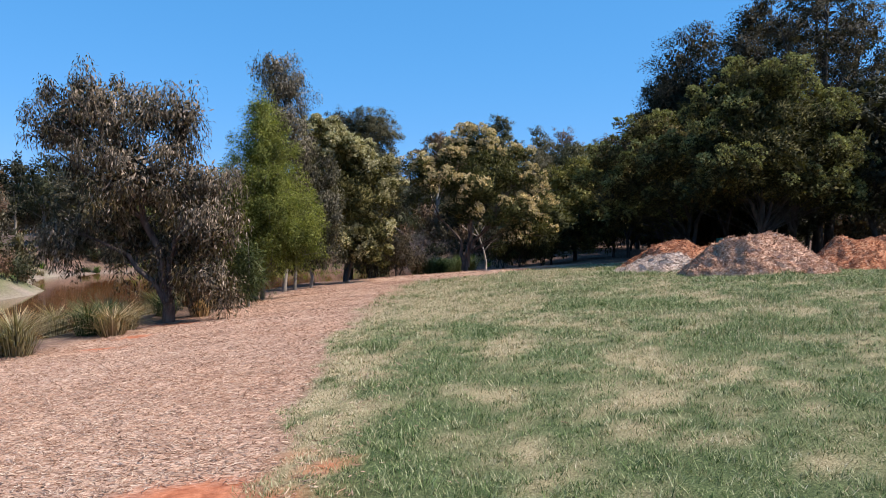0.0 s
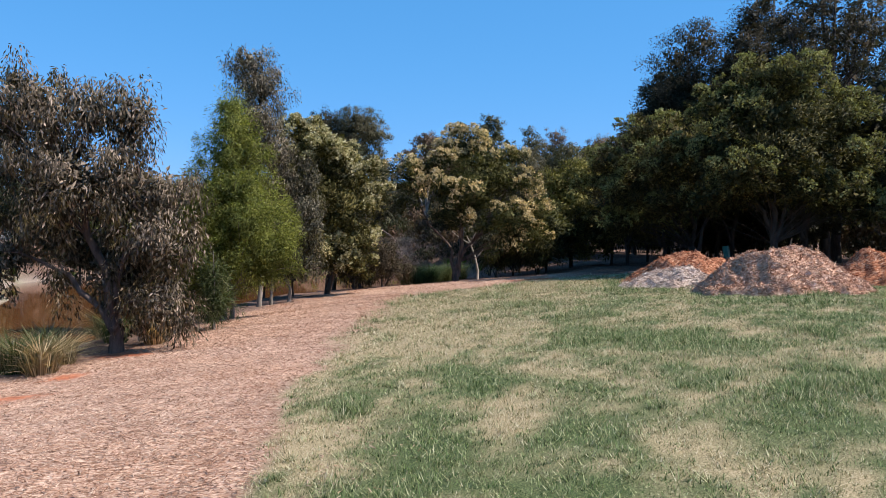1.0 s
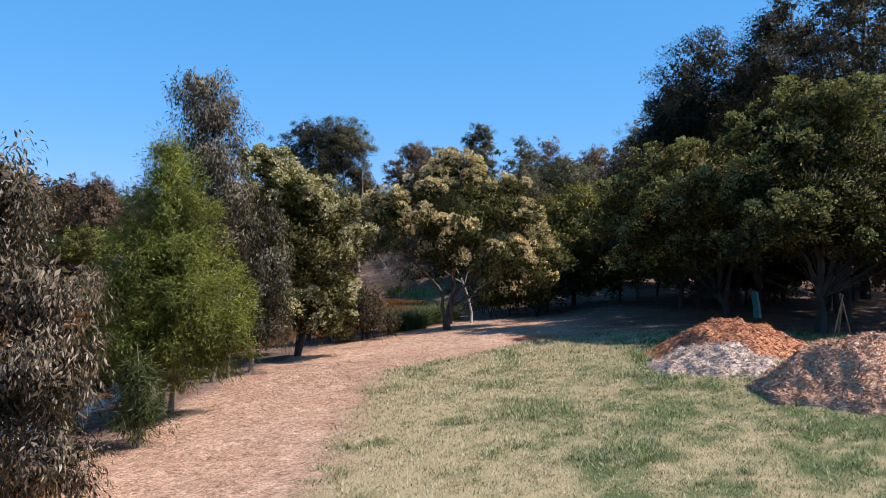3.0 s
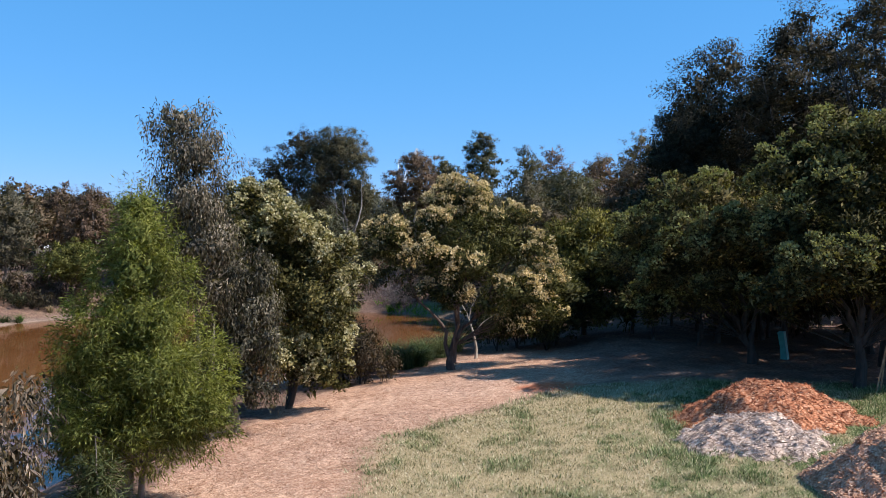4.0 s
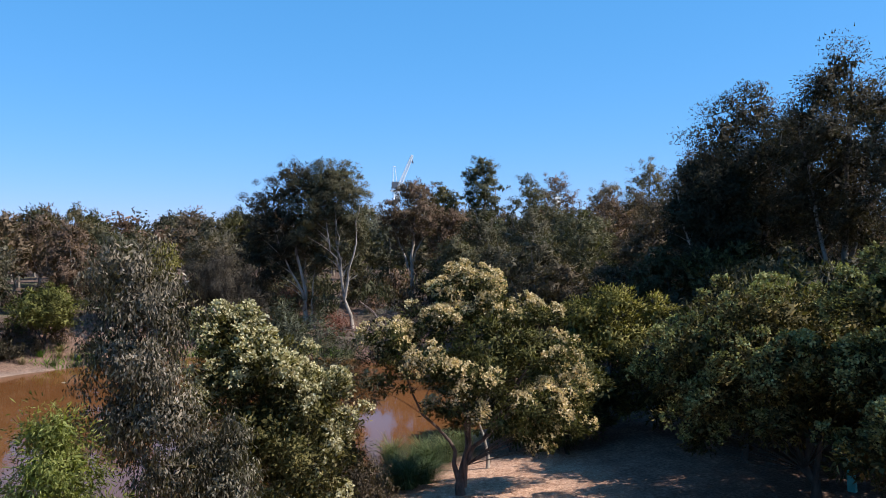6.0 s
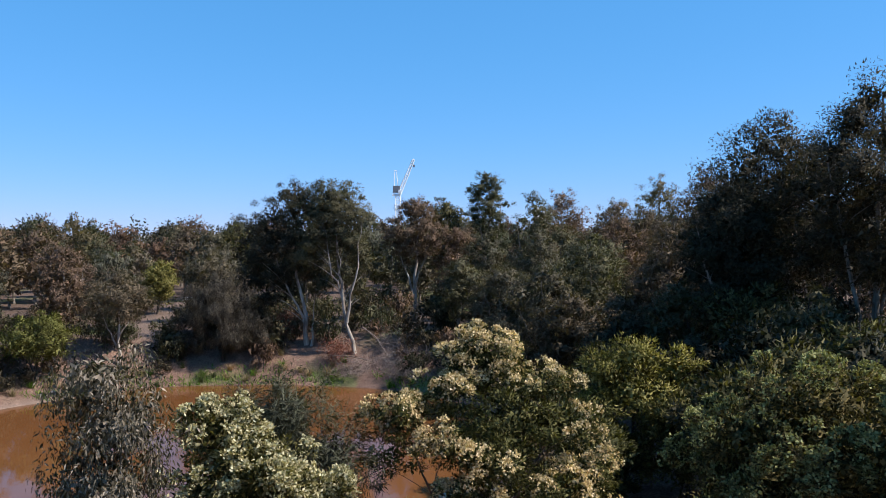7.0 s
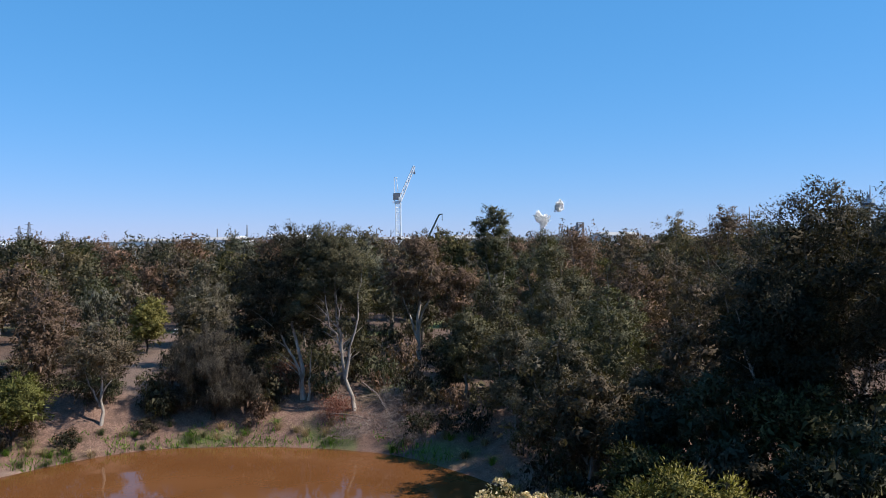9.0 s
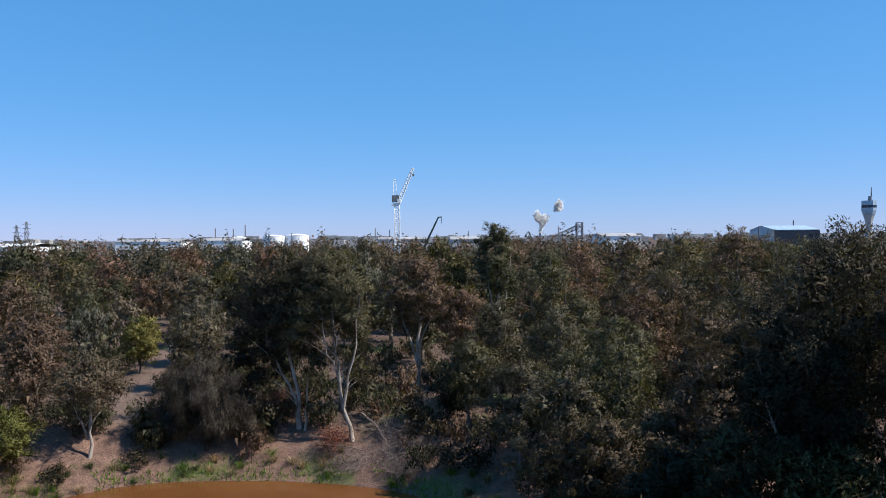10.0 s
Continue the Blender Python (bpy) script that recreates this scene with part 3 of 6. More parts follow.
def clump_centres(lobes, n, rng, shell=0.45):
    lobes = np.asarray(lobes, dtype=np.float64)
    vol = lobes[:, 3] * lobes[:, 4] * lobes[:, 5]
    pick = rng.choice(len(lobes), n, p=vol ** 0.8 / np.sum(vol ** 0.8))
    d = rng.normal(size=(n, 3))
    d /= np.linalg.norm(d, axis=1)[:, None]
    r = rng.uniform(0, 1, n) ** shell
    return lobes[pick, :3] + d * r[:, None] * lobes[pick, 3:6], d


def plant(name, label, category, at, stems, lobes, clumps, per, leaf, mat, bark, seed, kind="gum", clump_r=0.45, blossom=0.0, limb_r=0.03, group="", shell=0.45, limb_parts=6, core=1.0, flower=None):
    """A tree or shrub: tapered stems, limbs that reach every clump, and many single leaves.
    stems: polylines with a foot radius; lobes: the crown's uneven masses; leaf: (length, width)."""
    rng = np.random.default_rng(seed)
    flower = flower or M_BLOSSOM
    root = new(name)
    root.location = at
    tagged(root, label, category, group)
    sp = []
    for pts, r0 in stems:
        pts = np.asarray(pts, dtype=np.float64)
        k = 9
        s = np.linspace(0, len(pts) - 1, k)
        fine = np.stack([np.interp(s, np.arange(len(pts)), pts[:, i]) for i in range(3)], -1)
        fine[1:-1] += rng.normal(size=(k - 2, 3)) * min(0.018 * np.linalg.norm(pts[-1] - pts[0]), 0.10)
        rad = r0 * (1 - 0.86 * np.linspace(0, 1, k)) * np.where(np.arange(k) == 0, 1.3, 1.0)
        fine[0, 2] -= 0.25
        b = Buf()
        b.tube(fine, rad, 8 if leaf[0] < 0.2 else 5)
        bole = part("trunk", b.mesh("trunk", bark, True), root)
        sp.append((fine, rad))
    lobes = np.asarray(lobes, dtype=np.float64)
    lobes[:, 3:] *= 1.1
    pos, out = clump_centres(lobes, clumps, rng, shell)
    pos[:, 2] = np.maximum(pos[:, 2], 0.25)
    near = leaf[0] < 0.152 or limb_r < 0.0145
    every = np.concatenate([f for f, _ in sp])
    everyr = np.concatenate([r for _, r in sp])
    reach = []
    for c in pos[: int(clumps * ((0.24 if kind == "wattle" else 0.40) if near else 0.16 if limb_r < 0.04 else 0.7))]:
        h = np.hypot(every[:, 0] - c[0], every[:, 1] - c[1])
        cost = np.abs(every[:, 2] - (c[2] - 0.75 * h)) + 0.5 * h + np.where(every[:, 2] < 0.12 * every[:, 2].max(), 1.5, 0)
        i = int(np.argmin(cost))
        a = every[i]
        r = min(everyr[i] * 0.6, limb_r * (0.6 + 0.5 * np.linalg.norm(c - a)))
        ctrl = (a + c) / 2 + np.array([0, 0, 0.12 * np.linalg.norm(c - a)]) + rng.normal(size=3) * 0.08 * np.linalg.norm(c - a)
        reach.append((r, curve3(a, ctrl, c, 5 if near else 4)))
    reach.sort(key=lambda e: -e[0])
    rest = Buf()
    for i, (r, pts) in enumerate(reach):
        b = Buf() if i < limb_parts else rest
        b.tube(pts, np.linspace(r, r * 0.22, len(pts)), 4 if near else 3)
        if i < limb_parts:
            part("limb", b.mesh("limb", bark, True), bole)
    if rest.n:
        part("branchwork", rest.mesh("branchwork", bark, True), root)["kind"] = "stuff"
    n = clumps * per
    ci = np.repeat(np.arange(clumps), per)
    off = rng.normal(size=(n, 3))
    off /= np.linalg.norm(off, axis=1)[:, None]
    cr = clump_r * rng.uniform(0.6, 1.35, clumps)[ci]
    off *= (cr * rng.uniform(0, 1, n) ** 0.5)[:, None]
    if kind == "gum":
        off[:, 2] -= 0.35 * cr
        off *= np.array([0.85, 0.85, 1.15])
        dirs = off * 0.5 / clump_r + rng.normal(size=(n, 3)) * 0.45 + np.array([0, 0, -0.9])
    elif kind == "weep":
        off *= np.array([0.75, 0.75, 1.5])
        off[:, 2] -= 0.5 * cr
        dirs = rng.normal(size=(n, 3)) * 0.32 + np.array([0, 0, -1.0])
    elif kind == "wattle":
        off *= np.array([1.15, 1.15, 0.75])
        dirs = off / clump_r + out[ci] * 0.6 + rng.normal(size=(n, 3)) * 0.5 + np.array([0, 0, 0.25])
    elif kind == "puff":
        off *= np.array([1.05, 1.05, 0.8])
        dirs = off * 0.8 / clump_r + rng.normal(size=(n, 3)) * 0.7 + np.array([0, 0, -0.15])
    elif kind == "needle":
        dirs = out[ci] * 0.35 + off * 0.7 / clump_r + rng.normal(size=(n, 3)) * 0.5 + np.array([0, 0, -0.35])
    else:
        dirs = out[ci] * 0.3 + rng.normal(size=(n, 3)) * 0.3 + np.array([0, 0, -0.8])
        off *= np.array([0.8, 0.8, 1.3])
    p = pos[ci] + off
    keep = p[:, 2] > 0.05
    m = int(core * (0.15 if near else 0.12) * n)
    ip, io = clump_centres(lobes * np.array([1, 1, 1, 0.55, 0.55, 0.55]), m, rng, 0.45)
    keep2 = ip[:, 2] > 0.3
    ip = ip[keep2]
    idirs = rng.normal(size=(len(ip), 3)) + np.array([0, 0, -0.4])
    shape = leaf_quads if near else leaf_tris
    # leaves turn their faces outwards, so that each bough catches the light as a mass
    centre = np.average(lobes[:, :3], axis=0, weights=lobes[:, 3] ** 2)
    whole = p - centre
    whole /= np.linalg.norm(whole, axis=1)[:, None] + 1e-6
    face = 0.5 * off / (np.linalg.norm(off, axis=1)[:, None] + 1e-6) + 0.75 * out[ci] + 0.35 * whole + np.array([0, 0, 0.2])
    face *= 0.12 if kind == "needle" else 0.55 if kind == "gum" else 1.0
    v, q = shape(p[keep], dirs[keep], leaf[0], leaf[1], rng, face=face[keep])
    big = (1.5, 2.0) if near else (1.9, 2.3)
    v2, q2 = shape(ip, idirs, leaf[0] * big[0], leaf[1] * big[1], rng, face=2.0 * io[keep2])
    v, q = np.concatenate([v, v2]), np.concatenate([q, q2 + len(v)])
    soft = np.concatenate([face[keep] * (1.0 if kind != "needle" else 4.0), io[keep2] + np.array([0, 0, 0.3])])
    soft = soft / (np.linalg.norm(soft, axis=1)[:, None] + 1e-6) + rng.normal(size=soft.shape) * (0.45 if near else 0.28)
    crown = part("crown", rounded(quad_mesh("crown", v, q, mat), np.repeat(soft, q.shape[1], axis=0)), root)
    if blossom > 0:
        m = int(n * blossom)
        mid = np.average(lobes[:, :3], axis=0, weights=lobes[:, 3] ** 2)
        away = np.linalg.norm((pos - mid) * np.array([1, 1, 1.3]), axis=1)
        lit = (out[:, 2] > -0.3) & (away > np.quantile(away, 0.35))
        idx = np.flatnonzero(lit)
        idx = rng.choice(idx, max(1, int(len(idx) * 0.9)), replace=False)
        # flower heads sit in tight bunches on the outside of a clump
        bunch = np.repeat(idx, 16)
        bo = out[bunch] * 0.6 + rng.normal(size=(len(bunch), 3)) * 0.6 + np.array([0, 0, 0.45])
        bo /= np.linalg.norm(bo, axis=1)[:, None]
        bi = rng.integers(0, len(bunch), m)
        o = rng.normal(size=(m, 3))
        o /= np.linalg.norm(o, axis=1)[:, None]
        bp = pos[bunch[bi]] + bo[bi] * clump_r * 1.0 + o * clump_r * 0.17 * rng.uniform(0.3, 1.0, m)[:, None]
        v, q = leaf_quads(bp, o + rng.normal(size=(m, 3)) * 0.5, leaf[0] * 0.65, leaf[0] * 0.55, rng)
        part("blossom", quad_mesh("blossom", v, q, flower), crown, "cream-yellow flower heads")
    return root


def on_land(x, y, sink=0.0):
    return (x, y, float(land(np.array([x]), np.array([y]))[0]) - sink)


def lobed(h, r, rng, base=0.3, n=7, lean=0.0):
    """Uneven masses for a crown of height h and half-width r, starting at base of the height: a small heart and puffs all round it."""
    mid, half = h * (0.5 + base * 0.5), h * (1 - base) * 0.5
    out = [(lean * 0.5, 0, mid, r * 0.55, r * 0.55, half * 0.7)]
    turn = rng.uniform(0, 2 * np.pi)
    for i in range(2 * n):
        k = 1 - 1.75 * (i + rng.uniform(0.1, 0.9)) / (2 * n)          # from the top down
        a = turn + 2.4 * i + rng.uniform(-0.5, 0.5)
        side = max(math.sqrt(max(0.0, 1 - k * k)), 0.35) * rng.uniform(0.75, 1.0)
        s = r * rng.uniform(0.30, 0.50)
        d, up = max(0.0, r * side - 0.55 * s), (half - 0.6 * s) * k * rng.uniform(0.85, 1.05)
        out.append((lean * (0.5 + 0.5 * k) + d * np.cos(a), d * np.sin(a), mid + up, s, s, s * rng.uniform(0.6, 0.85)))
    return out


def sprays(lobes, rng, each=2):
    """Smaller tufts that break the outline of a crown's masses."""
    out = [(a, b, c, d * 0.92, e * 0.92, f * 0.9) for a, b, c, d, e, f in lobes]
    for a, b, c, d, e, f in lobes:
        for _ in range(each):
            w = rng.normal(size=3) + np.array([0, 0, 0.35])
            w /= np.linalg.norm(w)
            k = rng.uniform(0.28, 0.5)
            out.append((a + w[0] * d * 0.95, b + w[1] * e * 0.95, c + w[2] * f * 0.95, d * k, e * k, f * k * 0.8))
    return out


# ---- trees along the chip bed ----
def weeping_gum():
    lobes = [(-1.8, 0.0, 5.2, 1.45, 1.3, 1.0), (-0.5, 0.1, 5.0, 0.9, 0.9, 0.8), (-2.5, 0.2, 4.6, 1.0, 1.0, 0.8), (0.35, 0.1, 5.0, 0.85, 0.85, 0.75), (-0.9, 0.0, 3.6, 1.6, 1.4, 1.2), (0.7, 0.2, 3.3, 1.15, 1.1, 1.0),
             (0.95, -0.1, 2.2, 1.0, 1.0, 0.9), (-2.55, 0.1, 1.9, 0.85, 0.9, 0.7), (1.15, -0.3, 1.0, 0.75, 0.8, 0.65), (-0.2, 0.5, 1.7, 1.2, 1.0, 0.9), (-1.3, 0.6, 2.4, 1.1, 1.0, 0.9)]
    stems = [([(0, 0, 0), (-0.02, 0, 0.9), (-0.5, 0.1, 2.5), (-1.0, 0, 3.9), (-1.7, 0.1, 5.6)], 0.15), ([(0, 0, 0.75), (0.25, 0.1, 1.8), (0.45, 0.1, 3.2), (0.4, 0.1, 5.2)], 0.09),
             ([(-0.02, 0, 0.7), (-0.9, 0.1, 1.5), (-1.8, 0.1, 2.0), (-2.7, 0.1, 2.4)], 0.08)]
    plant("weeping_gum", "grey-brown weeping gum tree with drooping narrow leaves beside the pond", "tree", on_land(-6.75, 18.8), stems, [(a, b, c * 1.02, d, e, f) for a, b, c, d, e, f in lobes], 340, 108, (0.13, 0.032), M_GUM_NEAR, M_BARK, 11, "gum", 0.34, limb_r=0.018)


def green_sheoak():
    lobes = [(0, 0, 1.7, 1.75, 1.6, 0.9), (0.1, 0, 2.7, 1.6, 1.5, 0.9), (0.05, 0, 3.7, 1.25, 1.2, 0.85), (0, 0, 4.6, 1.05, 1.0, 0.75), (0.0, 0, 5.4, 0.72, 0.7, 0.6), (0, 0, 5.95, 0.40, 0.40, 0.42),
             (-1.2, 0.2, 1.4, 0.8, 0.8, 0.7), (1.1, -0.3, 1.9, 0.8, 0.8, 0.8), (0.6, -0.9, 2.6, 0.7, 0.6, 0.7), (-0.8, -0.6, 3.1, 0.7, 0.6, 0.7)]
    stems = [([(-0.35, 0, 0), (-0.2, 0, 1.6), (0, 0, 3.6), (0, 0, 6.2)], 0.12), ([(-0.1, 0.2, 0.1), (0.2, 0.1, 1.5), (0.5, 0, 3.2)], 0.07)]
    plant("sheoak", "bright green conical she-oak with soft feathery needles", "tree", on_land(-5.9, 25.2), stems, [(a, b, c * 1.05, d * 1.03, e * 1.03, f * 1.05) for a, b, c, d, e, f in lobes], 560, 135, (0.11, 0.02), M_SHEOAK, M_BARK_GREY, 12, "needle", 0.30, limb_r=0.012, shell=0.35, core=2.0)


def slender_gum():
    lobes = [(-0.1, 0, 8.3, 0.75, 0.75, 0.75), (0.2, 0, 7.5, 0.95, 0.9, 0.8), (0.0, 0, 6.4, 0.9, 0.9, 0.9), (0.5, 0, 5.2, 1.0, 1.0, 0.9), (-0.4, 0.2, 5.0, 0.7, 0.7, 0.7), (0.5, 0, 4.1, 0.7, 0.7, 0.6)]
    stems = [([(0, 0, 0), (0.02, 0, 2.2), (0.1, 0, 4.5), (-0.1, 0, 8.7)], 0.08), ([(0.35, 0.4, 0), (0.4, 0.3, 2.2), (0.45, 0.1, 4.4), (0.3, 0, 7.6)], 0.055)]
    plant("gum_tree", "slender tall gum tree with sparse brownish leaves and pale stems", "tree", on_land(-6.25, 30.0), stems, [(a * 1.2 - 0.15, b * 1.2, c * 1.05, d * 1.25, e * 1.25, f * 1.05) for a, b, c, d, e, f in lobes], 240, 84, (0.12, 0.034), M_GUM_NEAR, M_BARK_GREY, 13, "gum", 0.36, limb_r=0.013)
    lobes = [(0, 0, 4.6, 0.9, 0.9, 0.8), (0.4, -0.2, 3.7, 1.1, 1.0, 0.9), (0.2, -0.3, 2.6, 1.2, 1.0, 0.9), (0.5, -0.4, 1.5, 1.0, 0.9, 0.8)]
    stems = [([(0, 0, 0), (0.1, 0, 1.6), (0.2, 0, 3.2), (0, 0, 5.2)], 0.07)]
    plant("gum_tree", "small brown-leaved gum tree leaning over the chips", "tree", on_land(-5.4, 31.2), stems, sprays(lobes + [(-0.7, 0.2, 3.0, 0.6, 0.6, 0.6), (0.9, -0.2, 4.6, 0.5, 0.5, 0.5)], np.random.default_rng(18), 2), 170, 80, (0.12, 0.036), M_GUM_NEAR, M_BARK_GREY, 14, "gum", 0.30, limb_r=0.012)


WATTLE_LABEL = "flowering wattle tree with grey-green leaves and cream-yellow blossom"


def wattles():
    rng = np.random.default_rng(20)
    lobes = [(-1.0, 0.3, 6.5, 1.0, 1.0, 0.75), (-1.3, 0, 5.3, 1.1, 1.1, 0.8), (0.1, 0.2, 5.7, 1.1, 1.1, 0.8), (1.0, 0.1, 4.9, 1.1, 1.1, 0.8), (-0.3, -0.5, 4.4, 1.3, 1.2, 0.9), (1.5, 0, 3.8, 0.9, 0.9, 0.8), (0.7, -0.6, 3.2, 1.2, 1.0, 0.9),
             (-0.9, -0.2, 3.2, 1.0, 1.0, 0.8), (1.2, -0.7, 2.1, 1.0, 0.9, 0.7), (0.2, -0.8, 1.7, 1.0, 0.8, 0.7), (1.3, -0.8, 1.1, 0.8, 0.7, 0.5)]
    stems = [([(0, 0, 0), (-0.1, 0, 1.4), (-0.5, 0, 3.0), (-0.8, 0, 6.2)], 0.12), ([(0.05, 0, 0.4), (0.6, 0, 1.7), (1.0, 0, 3.1), (1.1, 0, 4.8)], 0.08)]
    plant("wattle", WATTLE_LABEL, "tree", on_land(-4.3, 33.8), stems, sprays(lobes, rng, 3), 380, 66, (0.14, 0.05), M_WATTLE_GOLD, M_BARK_DARK, 21, "wattle", 0.30, 0.62, 0.009, "wattles round the lawn", shell=0.3)
    lobes = [(0.5, 1.8, 7.1, 1.2, 1.2, 0.8), (1.8, 1.2, 6.2, 1.3, 1.3, 0.8), (-0.8, 1.0, 6.0, 1.2, 1.2, 0.8), (-2.2, 0.2, 5.2, 1.15, 1.1, 0.7), (-2.6, 0.4, 4.0, 0.8, 0.8, 0.5), (-0.7, -0.8, 4.6, 1.3, 1.2, 0.8), (0.6, -1.5, 4.2, 1.3, 1.0, 0.8), (1.2, -0.2, 5.2, 1.5, 1.4, 0.9),
             (2.9, 0.4, 4.9, 1.3, 1.2, 0.8), (3.6, 0, 3.6, 1.1, 1.1, 0.8), (2.4, -1.0, 3.2, 1.2, 1.0, 0.75), (3.8, 0.4, 2.4, 0.9, 0.9, 0.6), (-0.4, -1.2, 3.2, 1.0, 0.8, 0.55), (1.2, -1.2, 2.7, 1.0, 0.8, 0.5), (2.8, 0.2, 1.9, 1.0, 0.9, 0.55), (0.6, 1.4, 4.0, 1.4, 1.2, 0.8)]
    stems = [([(0, 0, 0), (0.08, 0, 0.9), (0.25, 0.2, 2.4), (0.5, 0.8, 4.4), (0.6, 1.6, 7.2)], 0.17), ([(0.05, 0, 0.5), (0.6, 0, 1.8), (1.6, 0, 3.4), (2.8, 0.2, 5.0)], 0.10), ([(-0.02, 0, 0.45), (-0.5, 0, 1.6), (-1.3, 0.1, 2.9), (-2.2, 0.2, 5.0)], 0.09), ([(0.1, 0, 0.7), (0.2, -0.5, 2.2), (0.5, -1.2, 4.0)], 0.07)]
    plant("wattle", WATTLE_LABEL, "tree", on_land(1.2, 40.0), stems, sprays(lobes, rng, 3), 500, 64, (0.14, 0.05), M_WATTLE_GOLD, M_BARK, 22, "wattle", 0.31, 0.6, 0.009, "wattles round the lawn", shell=0.3)
    lobes = [(-2.2, 0, 6.6, 1.1, 1.1, 0.8), (-0.8, 0, 6.3, 1.5, 1.4, 1.0), (0.9, 0, 6.0, 1.6, 1.5, 1.1), (-3.4, 0, 5.3, 1.1, 1.1, 0.8), (-1.6, -0.6, 4.9, 1.7, 1.3, 1.1), (0.4, -0.8, 4.6, 1.8, 1.3, 1.2), (2.3, 0, 4.8, 1.5, 1.5, 1.2), (-3.0, -0.2, 3.8, 1.3, 1.1, 0.9), (-1.0, -0.4, 3.2, 1.5, 1.2, 0.9), (1.2, 0.4, 3.2, 1.5, 1.2, 0.9), (-2.6, 0.6, 2.4, 1.2, 1.1, 0.9), (-0.6, 1.0, 2.3, 1.3, 1.1, 0.8), (-3.8, 0.4, 4.2, 1.0, 1.0, 0.9)]
    stems = [([(0.6, 0, 0), (0.4, 0, 1.6), (-0.2, 0, 3.4), (-0.9, 0, 6.6)], 0.16), ([(0.5, 0, 0.9), (1.1, 0, 2.4), (1.4, 0, 5.2)], 0.1), ([(0.4, 0, 1.0), (-1.2, 0, 2.8), (-2.8, 0, 5.6)], 0.09)]
    plant("wattle", "dark spreading wattle tree with yellowish blossom at its top", "tree", on_land(11.4, 36.6), stems, sprays([(a, b * 2 - 0.5, c * 0.93, d, e * 1.45, f * 0.85) for a, b, c, d, e, f in lobes], rng, 2), 520, 62, (0.15, 0.055), M_WATTLE, M_BARK_DARK, 23, "wattle", 0.33, 0.6, 0.008, "wattles round the lawn", flower=M_BLOSSOM_DULL, shell=0.3)
    lobes = [(-0.6, 0, 7.7, 1.3, 1.2, 0.8), (0.9, 0, 7.3, 1.5, 1.4, 0.9), (-1.9, 0, 6.5, 1.4, 1.3, 1.0), (0, -0.3, 6.0, 2.0, 1.7, 1.3), (2.2, 0, 6.0, 1.7, 1.6, 1.2), (-2.2, 0, 4.8, 1.3, 1.2, 1.0), (-0.6, -1.1, 4.4, 1.9, 1.3, 1.1), (1.6, -0.8, 4.2, 1.8, 1.4, 1.2), (3.2, 0, 4.3, 1.5, 1.5, 1.2), (2.8, -0.6, 2.7, 1.3, 1.1, 0.9), (-1.4, -0.2, 3.2, 1.2, 1.0, 0.8), (-1.9, -1.6, 3.6, 1.4, 1.1, 1.0), (0.4, -1.8, 3.2, 1.4, 1.0, 0.9), (2.2, -1.6, 3.0, 1.3, 1.0, 0.9), (-2.9, -0.8, 2.8, 1.2, 1.0, 0.9)]
    stems = [([(0, 0, 0), (0, 0, 2.0), (-0.2, 0, 4.2), (-0.5, 0, 7.8)], 0.17), ([(0, 0, 1.4), (0.8, 0, 3.0), (1.8, 0, 6.0)], 0.1), ([(0, 0, 1.8), (-0.9, 0, 3.3), (-2.0, 0, 5.9)], 0.09)]
    plant("wattle", "broad dark wattle tree with dull yellow blossom behind the mulch heaps", "tree", on_land(13.2, 31.9), stems, sprays([(a, b + 0.3, c, d, e * 1.3, f * 0.85) for a, b, c, d, e, f in lobes], rng, 2), 620, 62, (0.15, 0.055), M_WATTLE, M_BARK_DARK, 24, "wattle", 0.33, 0.6, 0.008, "wattles round the lawn", flower=M_BLOSSOM_DULL, shell=0.3)
    lobes = [(0.6, 0, 5.6, 1.5, 1.4, 0.7), (-1.0, 0, 4.9, 1.4, 1.3, 0.8), (1.9, 0, 5.0, 1.3, 1.3, 0.8), (0.2, -0.4, 4.0, 1.9, 1.5, 1.1), (-1.4, -0.3, 3.2, 1.4, 1.2, 1.0), (1.6, -0.2, 3.4, 1.3, 1.3, 1.0), (-0.6, -0.5, 1.9, 1.5, 1.2, 0.9), (-1.6, -0.4, 1.3, 1.2, 1.1, 0.9), (0.6, -0.4, 1.2, 1.3, 1.1, 0.9), (-2.2, 0.2, 2.4, 1.1, 1.1, 1.0)]
    stems = [([(0, 0, 0), (-0.1, 0, 1.6), (0.2, 0, 3.2), (0.5, 0, 5.6)], 0.13), ([(0, 0, 0.6), (-0.6, 0, 2.0), (-1.1, 0, 4.6)], 0.08)]
    plant("wattle", "dense olive-green wattle with a flat yellowish top beside the path", "tree", on_land(8.2, 47.6), stems, lobes, 260, 80, (0.17, 0.06), M_YELLOW, M_BARK_DARK, 25, "wattle", 0.40, 0.0, 0.014, "wattles round the lawn")


